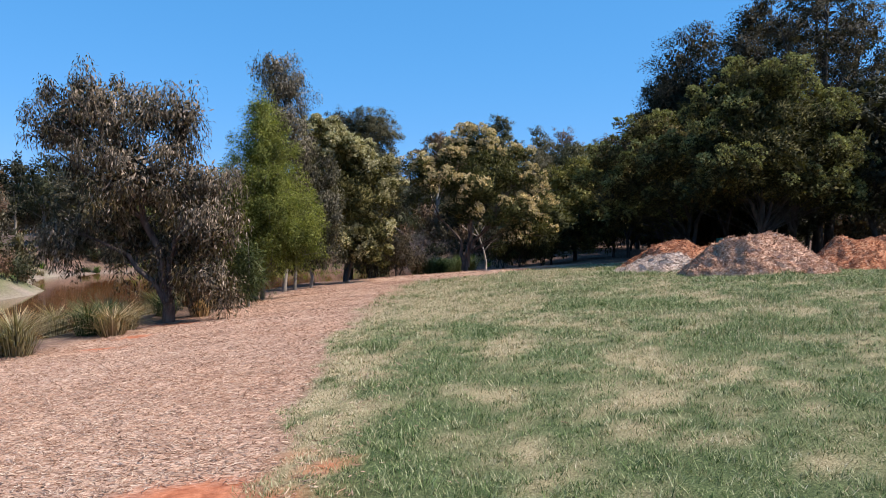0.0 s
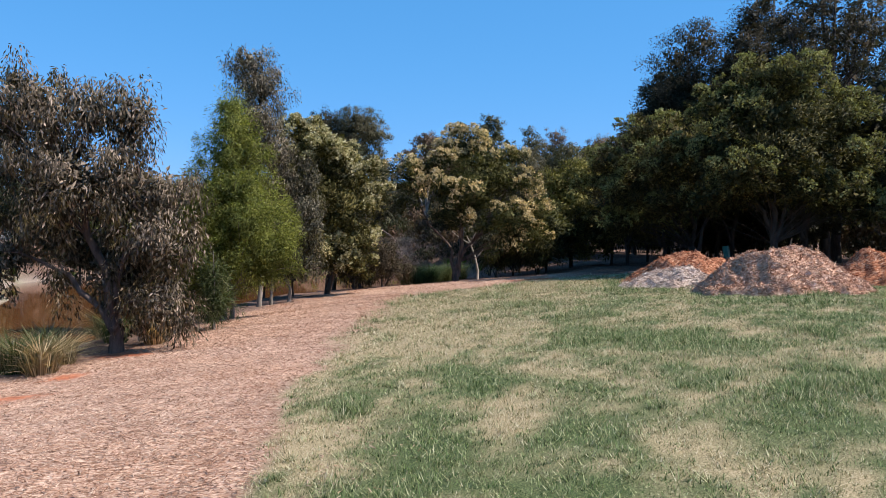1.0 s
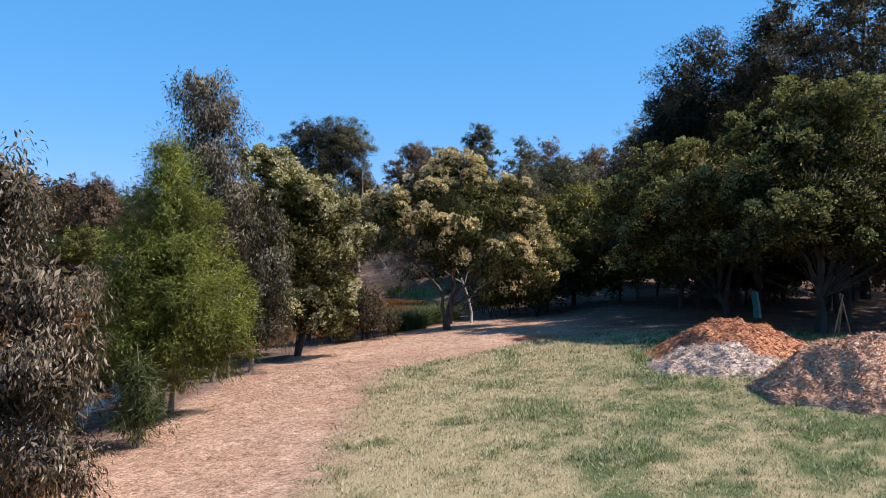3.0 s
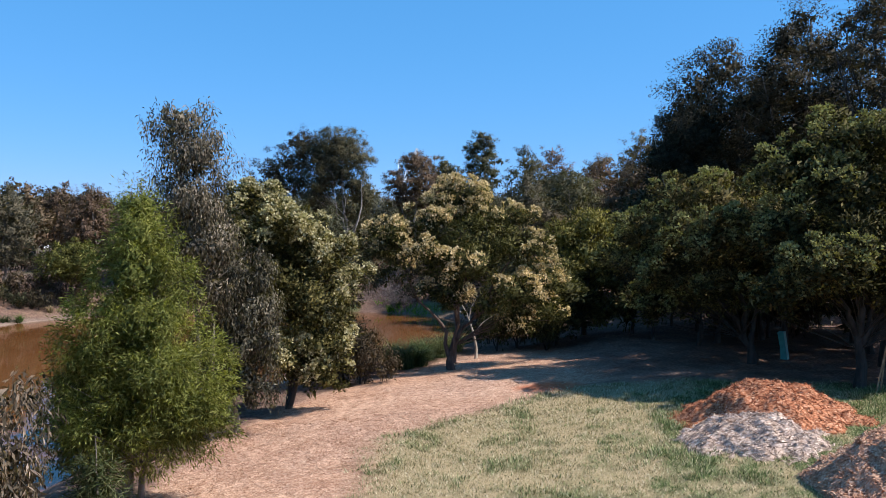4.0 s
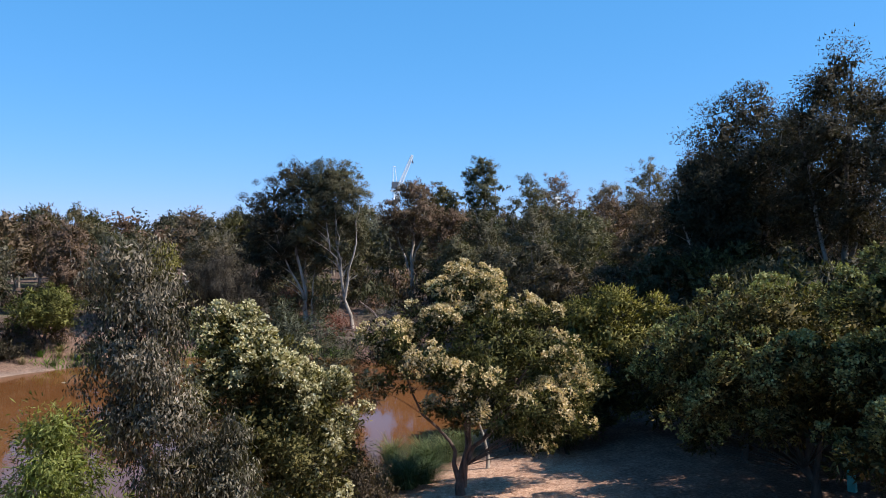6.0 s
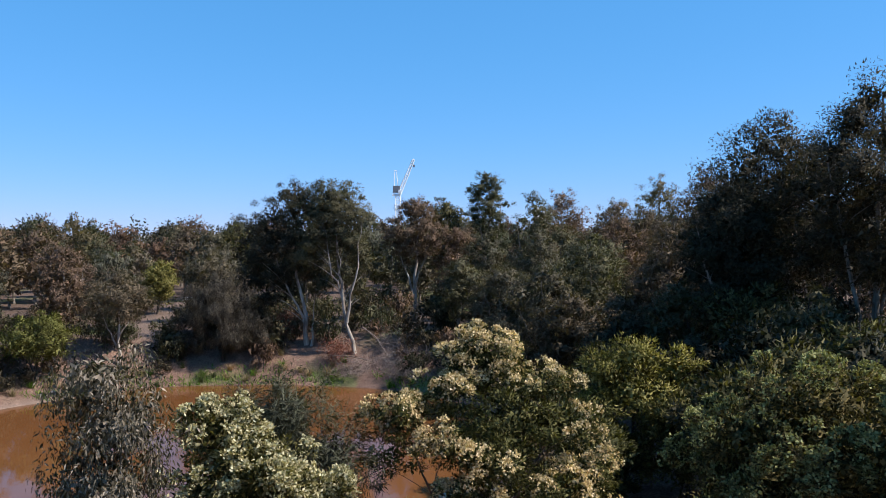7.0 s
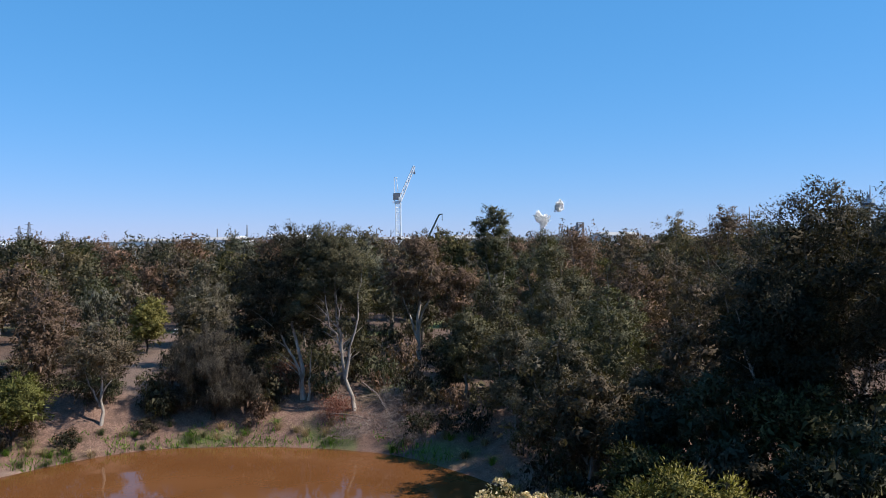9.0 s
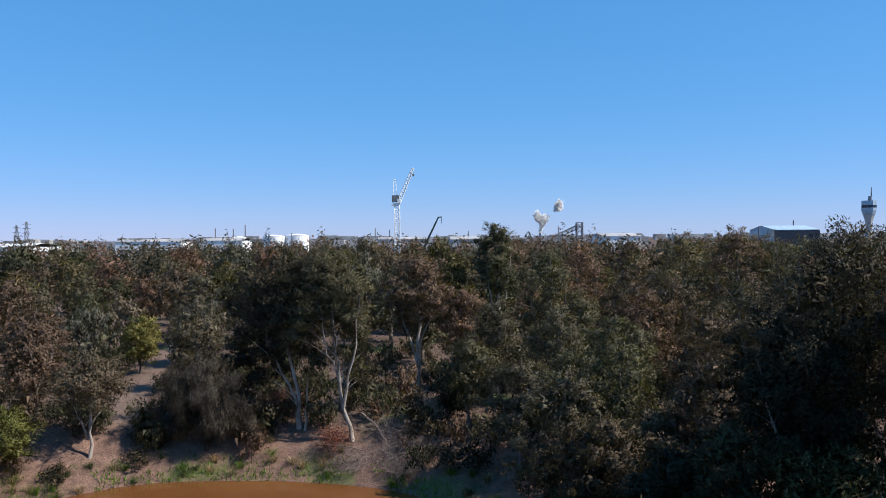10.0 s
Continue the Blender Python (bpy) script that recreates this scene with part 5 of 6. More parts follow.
def far_bank_details():
    # dead brush heaps and fallen limbs
    rng = np.random.default_rng(301)
    for x, y, r, h, leafy in [(-3.4, 82.6, 3.0, 1.9, False), (-1.2, 83.4, 2.4, 1.6, False), (-2.4, 85.6, 2.2, 1.6, False), (-0.6, 88.4, 2.4, 1.8, False), (-7.6, 84.0, 1.3, 2.4, True), (-12.6, 88.0, 1.6, 3.0, True), (-1.6, 80.8, 1.8, 1.0, False), (-6.4, 82.4, 1.6, 0.9, False)]:
        root = new("brush_heap")
        root.location = on_land(x, y)
        tagged(root, "rust-brown dead branches with withered leaves" if leafy else "heap of bare grey-pink dead branches on the bank", "branches", "dead branches on the bank")
        b = Buf()
        for i in range(420 if not leafy else 60):
            a = rng.uniform(0, 2 * np.pi)
            d = r * rng.uniform(0, 1) ** 0.6
            p0 = np.array([d * np.cos(a), d * np.sin(a), rng.uniform(-0.05, 0.35 * h)])
            w = rng.normal(size=3) * np.array([0.8, 0.8, 0.45]) + np.array([0, 0, 0.35])
            p1 = p0 + w * rng.uniform(0.5, 1.5)
            b.tube(curve3(p0, (p0 + p1) / 2 + rng.normal(size=3) * 0.12, p1, 4), np.linspace(0.013, 0.004, 4), 3)
        part("twig_tangle", b.mesh("twig_tangle", M_DEAD), root)["kind"] = "stuff"
        if leafy:
            p = rng.normal(size=(1500, 3)) * np.array([r * 0.5, r * 0.5, h * 0.22]) + np.array([0, 0, h * 0.5])
            v, q = leaf_quads(p, rng.normal(size=(1500, 3)) + np.array([0, 0, -0.6]), 0.2, 0.07, rng)
            part("dead_leaves", quad_mesh("dead_leaves", v, q, M_RUST), root)
    for pts, r in [([(-5.4, 84.2, 3.4), (-4.2, 83.4, 2.6), (-3.2, 82.4, 1.2), (-2.8, 81.6, 0.4)], 0.055), ([(-8.2, 83.6, 1.0), (-6.4, 83.0, 1.0), (-4.4, 82.4, 0.6)], 0.06)]:
        b = Buf()
        b.tube(pts, np.linspace(r, r * 0.3, len(pts)), 6)
        tagged(new("fallen_limb", b.mesh("fallen_limb", M_DEAD, True)), "fallen pale dead limb lying on the bank", "branch", "dead branches on the bank")
    # lush grass along the shore
    n = 5000
    i = rng.integers(0, len(SHORE), n * 3)
    p = SHORE[i] + rng.normal(size=(n * 3, 2)) * 1.6
    d = shore_distance(p[:, 0], p[:, 1])
    k = (d > 0.15) & (d < 3.2) & (p[:, 1] > 76) & (wobble(p[:, 0], p[:, 1], 0.5, 5) > -0.25)
    p = p[k][:n]
    z = land(p[:, 0], p[:, 1])
    v, q = leaf_quads(np.column_stack([p, z - 0.03]), rng.normal(size=(len(p), 3)) * 0.45 + np.array([0, 0, 1.0]), 0.5, 0.07, rng)
    tagged(new("shore_grass", quad_mesh("shore_grass", v, q, M_VERGE)), "bright green rough grass along the far shore", "grass", kind="stuff")
    # shrub layer under the trees
    made = []
    for j, (mt, lb) in enumerate(((M_GUM_GREEN, "dull green understorey shrub"), (M_GUM_BROWN, "brownish twiggy understorey shrub"), (M_GUM_SHADED, "dark understorey shrub in the shade"))):
        made.append(plant("shrub", lb + " beneath the gums", "shrub", on_land(*((-14.5, 86.5), (2.0, 82.0), (7.5, 62.0))[j]), [([(0, 0, 0), (0.05, 0, 0.8), (0.1, 0, 1.9)], 0.04)],
                          lobed(2.5, 1.5, np.random.default_rng(320 + j), 0.05, 5), 34, 20, (0.21, 0.085), mt, M_BARK_DARK, 330 + j, "gum", 0.4, group="understorey shrubs", limb_parts=0))
    count = 0
    while count < 190:
        far = count < 105
        x, y = (rng.uniform(-42, 34), rng.uniform(84, 122)) if far else (rng.uniform(4, 34), rng.uniform(44, 82)) if count < 150 else (rng.uniform(-38, -22), rng.uniform(22, 76))
        d = float(shore_distance(np.array([x]), np.array([y]))[0])
        if d < (2.5 if count < 150 else 0.9) or (far and -11.5 < x < -1.5 and y < 88.5) or track_distance(x, y) < 1.8 or (abs(x - 11.5) < 3 and y < 56):
            continue
        s = rng.uniform(0.6, 1.4)
        copy_thing(made[int(rng.integers(0, 3))], pose(*on_land(x, y), 0, 0, rng.uniform(0, 360)) @ Matrix.Diagonal((s, s, s * rng.uniform(0.8, 1.2), 1)))
        count += 1
    for x, y, s in [(1.5, 79.5, 0.9), (3.4, 78.0, 1.1), (4.6, 80.5, 1.3), (0.2, 83.0, 1.2), (-1.5, 85.5, 1.3), (2.2, 87.0, 1.4), (6.5, 73.5, 1.2), (7.8, 71.0, 1.3), (7.0, 66.5, 1.2), (7.6, 62.0, 1.1), (-14.2, 84.2, 1.1), (-13.0, 86.5, 1.3), (-22.2, 84.8, 1.2), (-23.4, 86.4, 1.3), (-16.2, 88.0, 1.4), (-20.6, 88.6, 1.5), (-8.8, 86.4, 1.2), (-4.2, 87.6, 1.3), (-2.2, 90.0, 1.5), (-28.6, 85.0, 1.2), (-33.0, 80.5, 1.2), (-34.6, 76.5, 1.1), (-9.4, 90.2, 1.5), (-6.0, 91.0, 1.6), (1.6, 91.5, 1.5)]:
        copy_thing(made[int(rng.integers(0, 3))], pose(*on_land(x, y), 0, 0, rng.uniform(0, 360)) @ Matrix.Diagonal((s, s, s, 1)))
    count = 0
    while count < 42:
        c = np.array([rng.uniform(-30, -18), rng.uniform(14, 62)])
        d = float(shore_distance(c[:1], c[1:])[0])
        if 0.7 < d < 4.5:
            s = rng.uniform(0.45, 0.95)
            copy_thing(made[int(rng.integers(0, 2))], pose(*on_land(c[0], c[1]), 0, 0, rng.uniform(0, 360)) @ Matrix.Diagonal((s, s, s * 0.9, 1)))
            count += 1
    count = 0
    while count < 56:
        c = np.array([rng.uniform(-38, 0), rng.uniform(73, 94)])
        d = float(shore_distance(c[:1], c[1:])[0])
        if 1.6 < d < 9 and not (-13.5 < c[0] < -2 and c[1] < 86.5) and track_distance(c[0], c[1]) > 2.5:
            s = rng.uniform(0.45, 1.05)
            copy_thing(made[int(rng.integers(0, 3))], pose(*on_land(c[0], c[1]), 0, 0, rng.uniform(0, 360)) @ Matrix.Diagonal((s, s, s * rng.uniform(0.7, 1.1), 1)))
            count += 1
    count = 0
    while count < 46:
        x, y = rng.uniform(-50, -19), rng.uniform(86, 122)
        if track_distance(x, y) > 2.2 and not (-27 < x < -23 and y < 93):
            s = rng.uniform(0.6, 1.3)
            copy_thing(made[int(rng.integers(0, 3))], pose(*on_land(x, y), 0, 0, rng.uniform(0, 360)) @ Matrix.Diagonal((s, s, s * rng.uniform(0.7, 1.1), 1)))
            count += 1
    # small tussocks along the far shore
    kinds = [tussock(on_land(-15.0, 83.4), 0.8, 0.7, 130, M_VERGE, 340, "bright green grass tussock on the far shore"), tussock(on_land(-24.5, 82.6), 0.8, 0.7, 130, M_REED, 341, "straw-coloured grass tussock on the far shore"), tussock(on_land(-2.2, 82.2), 0.7, 0.7, 130, M_REED_GREEN, 342, "dull green grass tussock on the far shore")]
    count = 0
    while count < 60:
        c = SHORE[int(rng.integers(0, len(SHORE)))] + rng.normal(size=2) * 2.2
        d = float(shore_distance(c[:1], c[1:])[0])
        if 0.4 < d < 5.0 and c[1] > 62:
            copy_thing(kinds[int(rng.integers(0, 3))], pose(*on_land(c[0], c[1]), 0, 0, rng.uniform(0, 360)))
            count += 1
    b = Buf()
    b.tube([(0, 0, -0.3), (0.1, 0, 2.0), (-0.1, 0, 4.2), (0.05, 0, 5.2), (-0.15, 0, 6.1)], [0.17, 0.14, 0.11, 0.09, 0.05], 7)
    ob = new("dead_snag", b.mesh("dead_snag", M_DEAD, True))
    ob.location = on_land(11.0, 73.9)
    tagged(ob, "bare bleached dead trunk standing among the gums", "dead tree")
    root = new("picnic_table")
    root.location = on_land(-32.6, 126.0)
    tagged(root, "pale timber picnic table in a clearing", "table")
    for nm, box in (("tabletop", (-1.2, -0.4, 0.72, 1.2, 0.4, 0.78)), ("bench", (-1.2, -0.95, 0.42, 1.2, -0.65, 0.47)), ("bench", (-1.2, 0.65, 0.42, 1.2, 0.95, 0.47)), ("leg", (-0.9, -0.9, -0.1, -0.8, 0.9, 0.42)), ("leg", (0.8, -0.9, -0.1, 0.9, 0.9, 0.42)), ("post", (-0.9, -0.1, 0.42, -0.8, 0.1, 0.72)), ("post", (0.8, -0.1, 0.42, 0.9, 0.1, 0.72))):
        b = Buf()
        b.box(*box)
        part(nm, b.mesh(nm, M_CONCRETE), root)
    # low understorey on the far plateau
    n = 520
    b = []
    for x, y in zip(rng.uniform(-44, 36, n), rng.uniform(88, 128, n)):
        if track_distance(x, y) < 1.4:
            continue
        m = 30
        s = rng.uniform(0.5, 1.3)
        c = np.array(on_land(x, y)) + np.array([0, 0, 0.35 * s])
        b.append(c + rng.normal(size=(m, 3)) * np.array([0.7, 0.7, 0.32]) * s)
    p = np.concatenate(b)
    v, q = leaf_tris(p, rng.normal(size=(len(p), 3)) + np.array([0, 0, 0.5]), 0.36, 0.13, rng)
    tagged(new("understorey", quad_mesh("understorey", v, q, M_GUM_GREEN)), "low scrub under the trees of the far bank", "scrub", kind="stuff")


# ---- the wood that reaches back to the works ----
def back_wood():
    protos = []
    kinds = [("gum_tree", "grey-brown gum of the back wood", M_GUM, "puff"), ("gum_tree", "brown-tinged gum of the back wood", M_GUM_BROWN, "puff"), ("gum_tree", "dark green gum of the back wood", M_GUM_SHADED, "puff"),
             ("gum_tree", "olive-green gum of the back wood", M_GUM_GREEN, "puff"), ("sheoak", "grey she-oak of the back wood", M_SHEOAK_GREY, "droop"), ("wattle", "dull yellow-green wattle of the back wood", M_WATTLE, "wattle")]
    rng = np.random.default_rng(400)
    spots = []
    for _ in range(9000):
        y = rng.uniform(90, 205)
        x = rng.uniform(-0.64 * (y - 8), 0.64 * (y - 8))
        if y < 112 and -36 < x < 12:
            continue
        if y < 127 and -36 < x + 0.2 * (y - 112) < -27:
            continue
        if (y < 100 and x < 40) or track_distance(x, y) < 3.2:
            continue
        gap = 4.4 + 0.012 * (y - 90)
        if all((x - a) ** 2 + (y - c) ** 2 > gap * gap for a, c in spots):
            spots.append((x, y))
        if len(spots) >= 170:
            break
    used = {}
    for i, (x, y) in enumerate(spots):
        k = int(rng.choice(6, p=[0.27, 0.22, 0.17, 0.17, 0.10, 0.07]))
        v = (k, int(rng.integers(0, 2)))
        s = rng.uniform(0.85, 1.2) * (1.02 + 0.36 * smoothstep(120, 190, y))
        at = on_land(x, y)
        if v not in used:
            nm, lb, mt, kd = kinds[k]
            ob = forest_gum(nm, lb, x, y, 9.0, 3.4, mt, M_BARK_GREY, 410 + 7 * k + v[1], 0.08, 88, 29, (0.37, 0.175), kd, "trees of the back wood", 0.8)
            used[v] = ob
        else:
            copy_thing(used[v], pose(*at, 0, 0, rng.uniform(0, 360)) @ Matrix.Diagonal((s, s, s * rng.uniform(0.9, 1.12), 1)))
    # far woods as one mass of leaf clumps for each tint
    for mat, seed in ((M_GUM, 1), (M_GUM_SHADED, 2), (M_GUM_BROWN, 3)):
        r2 = np.random.default_rng(420 + seed)
        ps, ls = [], []
        for j in range(330):
            y = 205 + 1000 * r2.uniform(0, 1) ** 2.2
            x = r2.uniform(-0.64, 0.64) * y
            h = r2.uniform(10.8, 15.4) * (1.0 if y < 260 else r2.choice([0.9, 1.05, 1.25], p=[0.5, 0.35, 0.15]))
            w = r2.uniform(2.6, 4.6)
            m = 230 if y < 420 else 90
            d = r2.normal(size=(m, 3))
            d /= np.linalg.norm(d, axis=1)[:, None]
            d *= (r2.uniform(0.55, 1.0, m) * (1 + 0.25 * np.sin(5 * d[:, 0] + j) * np.cos(4 * d[:, 2])))[:, None]
            c = np.array([x, y, 1.6 + h * 0.56])
            ps.append(c + d * np.array([w, w, h * 0.46]))
            ls.append(np.full(m, 0.8 if y < 420 else 1.7))
        p, L = np.concatenate(ps), np.concatenate(ls)
        v, q = leaf_tris(p, r2.normal(size=(len(p), 3)) + np.array([0, 0, -0.3]), 1.0, 0.55, r2)
        c0 = np.repeat(p, 3, axis=0)
        v = c0 + (v - c0) * np.repeat(L, 3)[:, None] * 1.1
        tagged(new("far_woods", quad_mesh("far_woods", v, q, mat)), "distant belt of dull green and brown trees", "woods", kind="stuff")


# ---- mulch heaps and lawn ----
def heap(label, at, parts_, chips, mat, body, seed, size=0.10, flat=False):
    """A tipped heap: rounded cones merged into one mound, dressed with loose chips."""
    rng = np.random.default_rng(seed)
    n = 110
    R = max(math.hypot(px, py) + pr for px, py, pr, _ in parts_) + 0.2
    g = np.linspace(-R, R, n)
    X, Y = np.meshgrid(g, g)

    def height(x, y):
        z = np.full(np.shape(x), -0.3)
        for px, py, pr, ph in parts_:
            d = np.hypot(x - px, y - py) / pr + 0.22 * (grain(x + px, y, 0.8, seed) - 0.5)
            if flat:
                z = np.maximum(z, ph * np.minimum(np.clip((1.06 - d) / 0.74, 0, 1), 0.97 + 0.1 * (1 - d)) - 0.3 * smoothstep(0.95, 1.3, d))
                continue
            z = np.maximum(z, ph * (np.clip(1.08 - d, -0.3, None) - 0.32 * np.clip(0.55 - d, 0, None) ** 1.1 - 0.08))
        return z + 0.20 * (grain(x, y, 0.5, seed + 1) - 0.5) + 0.16 * (grain(x, y, 0.21, seed + 2) - 0.5) + 0.05 * (grain(x, y, 0.09, seed + 3) - 0.5)

    Z = height(X, Y)
    gz = land(at[0] + X.ravel(), at[1] + Y.ravel()).reshape(X.shape) - at[2]
    Z = np.maximum(Z + gz, gz - 0.12)
    i = np.arange(n - 1)[:, None] * n
    j = np.arange(n - 1)[None, :]
    q = np.stack([i + j, i + j + 1, i + n + j + 1, i + n + j], axis=-1).reshape(-1, 4)
    root = new("mulch_heap", quad_mesh("mulch_heap", np.stack([X, Y, Z], -1).reshape(-1, 3), q, body, True))
    root.location = at
    tagged(root, label, "heap", "tipped heaps of mulch")
    x, y = rng.uniform(-R, R, chips), rng.uniform(-R, R, chips)
    hz = height(x, y)
    k = hz > -0.02
    x, y, hz = x[k], y[k], hz[k]
    z = hz + land(at[0] + x, at[1] + y) - at[2]
    v, q = chip_shapes(np.column_stack([x, y, z]), rng, size, 0.6, 0.010)
    ob = part("chip_cover", quad_mesh("chip_cover", v, q, mat), root)
    ob["kind"] = "stuff"
    return root, height


def chip_shapes(p, rng, size, tilt=0.25, thick=0.005):
    """Splinters of wood: flat three-sided wedges lying at all angles."""
    n = len(p)
    a = rng.uniform(0, 2 * np.pi, n)
    d = np.stack([np.cos(a), np.sin(a), rng.normal(size=n) * tilt], -1)
    d /= np.linalg.norm(d, axis=1)[:, None]
    s = np.stack([-np.sin(a), np.cos(a), rng.normal(size=n) * tilt], -1)
    L = (size * rng.lognormal(0, 0.35, n))[:, None]
    W = (size * rng.uniform(0.10, 0.26, n))[:, None]
    up = np.cross(d, s)
    up *= np.sign(up[:, 2:3]) * thick
    c = p + up * 0.4
    v = np.stack([c - d * L / 2 - s * W / 2, c - d * L / 2 + s * W / 2, c + d * L / 2 + s * W * 0.3, c + d * L / 2 - s * W * 0.3, c - d * L * 0.4 + up, c + d * L * 0.4 + up], 1).reshape(-1, 3)
    k = np.arange(n)[:, None] * 6
    q = np.concatenate([k + np.array([[0, 4, 5, 3]]), k + np.array([[1, 2, 5, 4]])])
    return v, q


def heaps():
    heap("heap of red-brown bark mulch behind pale grey wood chips", on_land(8.6, 28.2), [(0.0, 0.0, 2.1, 1.25), (1.0, 0.5, 1.7, 0.85)], 7000, M_CHIP_RED, M_MOUND_RED, 501, 0.12)
    heap("low heap of pale grey wood chips beside the lawn", on_land(7.6, 26.5), [(0.0, 0.0, 1.7, 0.80), (0.5, 0.5, 1.4, 0.75)], 7000, M_CHIP_GREY, M_MOUND_GREY, 503, 0.11)
    heap("flat-topped heap of brown shredded mulch on the grass", on_land(9.25, 22.8), [(-0.3, -0.1, 1.85, 0.95), (0.5, 0.2, 1.85, 1.0), (0.0, -0.7, 1.8, 0.62)], 20000, M_CHIP_MIX, M_MOUND_MIX, 505, 0.12, True)
    heap("heap of reddish shredded bark on the grass", on_land(14.1, 25.2), [(-0.5, 0.0, 1.8, 0.9), (0.9, 0.3, 1.9, 1.0)], 9000, M_CHIP_RED, M_MOUND_RED, 507, 0.11, True)


def scatter(n, x0, x1, y0, y1, rng, power=1.0):
    y = y0 + (y1 - y0) * rng.uniform(0, 1, n) ** power
    return rng.uniform(x0, x1, n), y


def wood_chips():
    rng = np.random.default_rng(511)
    x, y = scatter(210000, -8.2, 3.0, 1.5, 32, rng, 2.2)
    k = (mulch_mask(x, y) > rng.uniform(0.15, 1.0, len(x))) & (red_mask(x, y) < rng.uniform(0.05, 0.9, len(x))) & (y > rng.uniform(2.0, 4.2, len(x)))
    x, y = x[k], y[k]
    fx, fy = rng.uniform(-7, 9, 30000), rng.uniform(27, 47, 30000)
    k = mulch_mask(fx, fy) > rng.uniform(0.2, 1.0, 30000)
    x, y = np.concatenate([x, fx[k]]), np.concatenate([y, fy[k]])
    m = 260
    lx, ly = -1.0 + rng.exponential(0.35, m), 4.6 + 6 * rng.uniform(0, 1, m) ** 1.5
    x, y = np.concatenate([x, lx]), np.concatenate([y, ly])
    y, x = y[np.argsort(y)], x[np.argsort(y)]
    v, q = chip_shapes(np.column_stack([x, y, land(x, y) + 0.010]), rng, 0.044 * (1 + 0.028 * y), 0.18 + 0.012 * y, 0.0035)
    far = int(np.sum(y < 13))
    q = np.concatenate([q[: len(y)], q[len(y): len(y) + far]])
    tagged(new("wood_chips", quad_mesh("wood_chips", v, q, M_CHIP)), "loose pale pink wood chips spread as mulch", "wood chips", kind="stuff")


def lawn():
    """Tufts of a few leaning blades each, denser where the walk begins."""
    rng = np.random.default_rng(521)
    n = 118000
    x, y = scatter(n, -3.2, 18, 2.5, 34, rng, 1.9)
    k = (lawn_mask(x, y) > rng.uniform(0.2, 1.0, n)) & (np.abs(x) + rng.uniform(0, 2.5, n) < 3.2 + 0.60 * (y + 3)) & (y > rng.uniform(2.5, 4.2, n)) & (x < rng.uniform(14, 18, n))
    x, y = x[k], y[k]
    n, m = len(x), 9
    dry = np.clip(dry_mask(x, y) + rng.normal(size=n) * 0.3, 0, 1)
    tall = (0.018 + 0.055 * grain(x, y, 0.11, 12) ** 2 + 0.055 * tuft_mask(x, y) * rng.uniform(0.4, 1.2, n)) * (1 - 0.3 * dry) * (1 + 0.022 * y)
    spread = 0.022 + 0.0022 * y
    x, y, tall, dry, spread = (np.repeat(c, m) for c in (x, y, tall, dry, spread))
    n = len(x)
    x, y = x + rng.normal(size=n) * spread, y + rng.normal(size=n) * spread
    h = tall * rng.uniform(0.45, 1.3, n)
    a = rng.uniform(0, 2 * np.pi, n)
    lean = rng.uniform(0.3, 1.9, n) * h
    foot = np.column_stack([x, y, land(x, y) - 0.004])
    s = np.stack([-np.sin(a), np.cos(a), np.zeros(n)], -1) * ((0.0016 + 0.00027 * y) * rng.uniform(0.7, 1.4, n))[:, None]
    tip = foot + np.stack([lean * np.cos(a), lean * np.sin(a), h], -1)
    v = np.stack([foot - s, foot + s, tip], 1).reshape(-1, 3)
    me = quad_mesh("lawn_grass", v, np.arange(3 * n).reshape(-1, 3), M_GRASS)
    at = me.attributes.new("dry", "FLOAT", "POINT")
    at.data.foreach_set("value", np.repeat(np.clip(dry + rng.normal(size=n) * 0.22, 0, 1), 3).astype(np.float32))
    tagged(new("lawn_grass", me), "short mown grass, green with straw-coloured patches", "grass", kind="stuff")


def small_things():
    b = Buf()
    b.tube([(0, 0, 0), (-0.05, 0, 0.5), (-0.14, 0, 1.05)], [0.17, 0.15, 0.16], 4)
    ob = new("tree_guard", b.mesh("tree_guard", M_TEAL))
    ob.location = on_land(13.6, 37.4, 0.02)
    tagged(ob, "leaning teal plastic tree guard round a seedling", "tree guard")
    root = new("stakes")
    root.location = on_land(13.5, 31.0)
    tagged(root, "thin wooden stakes propped together behind the mulch", "stakes")
    for p, q in (((-0.3, 0, 0), (0.0, 0, 1.35)), ((0.35, 0.1, 0), (-0.03, 0, 1.3)), ((0.05, 0.35, 0), (0.02, 0.02, 1.4))):
        b = Buf()
        b.tube([p, q], [0.025, 0.022], 5)
        part("stake", b.mesh("stake", M_STAKE), root)


# ---- works on the skyline ----
def lattice(b, p0, p1, w0, w1, bays, r):
    """A square lattice mast between two points."""
    p0, p1 = np.array(p0, float), np.array(p1, float)
    d = (p1 - p0) / np.linalg.norm(p1 - p0)
    ref = np.array([0, 1, 0.0])
    u = np.cross(d, ref)
    u /= np.linalg.norm(u)
    w = np.cross(d, u)
    rings = []
    for i in range(bays + 1):
        t = i / bays
        c, s = p0 + (p1 - p0) * t, (w0 + (w1 - w0) * t) / 2
        rings.append([c + s * (a * u + e * w) for a, e in ((-1, -1), (1, -1), (1, 1), (-1, 1))])
    for k in range(4):
        b.tube([rings[0][k], rings[-1][k]], [r, r], 4)
    for i in range(bays):
        for k in range(4):
            b.tube([rings[i][k], rings[i + 1][(k + 1) % 4]], [r * 0.6, r * 0.6], 3)
            b.tube([rings[i + 1][k], rings[i + 1][(k + 1) % 4]], [r * 0.6, r * 0.6], 3)


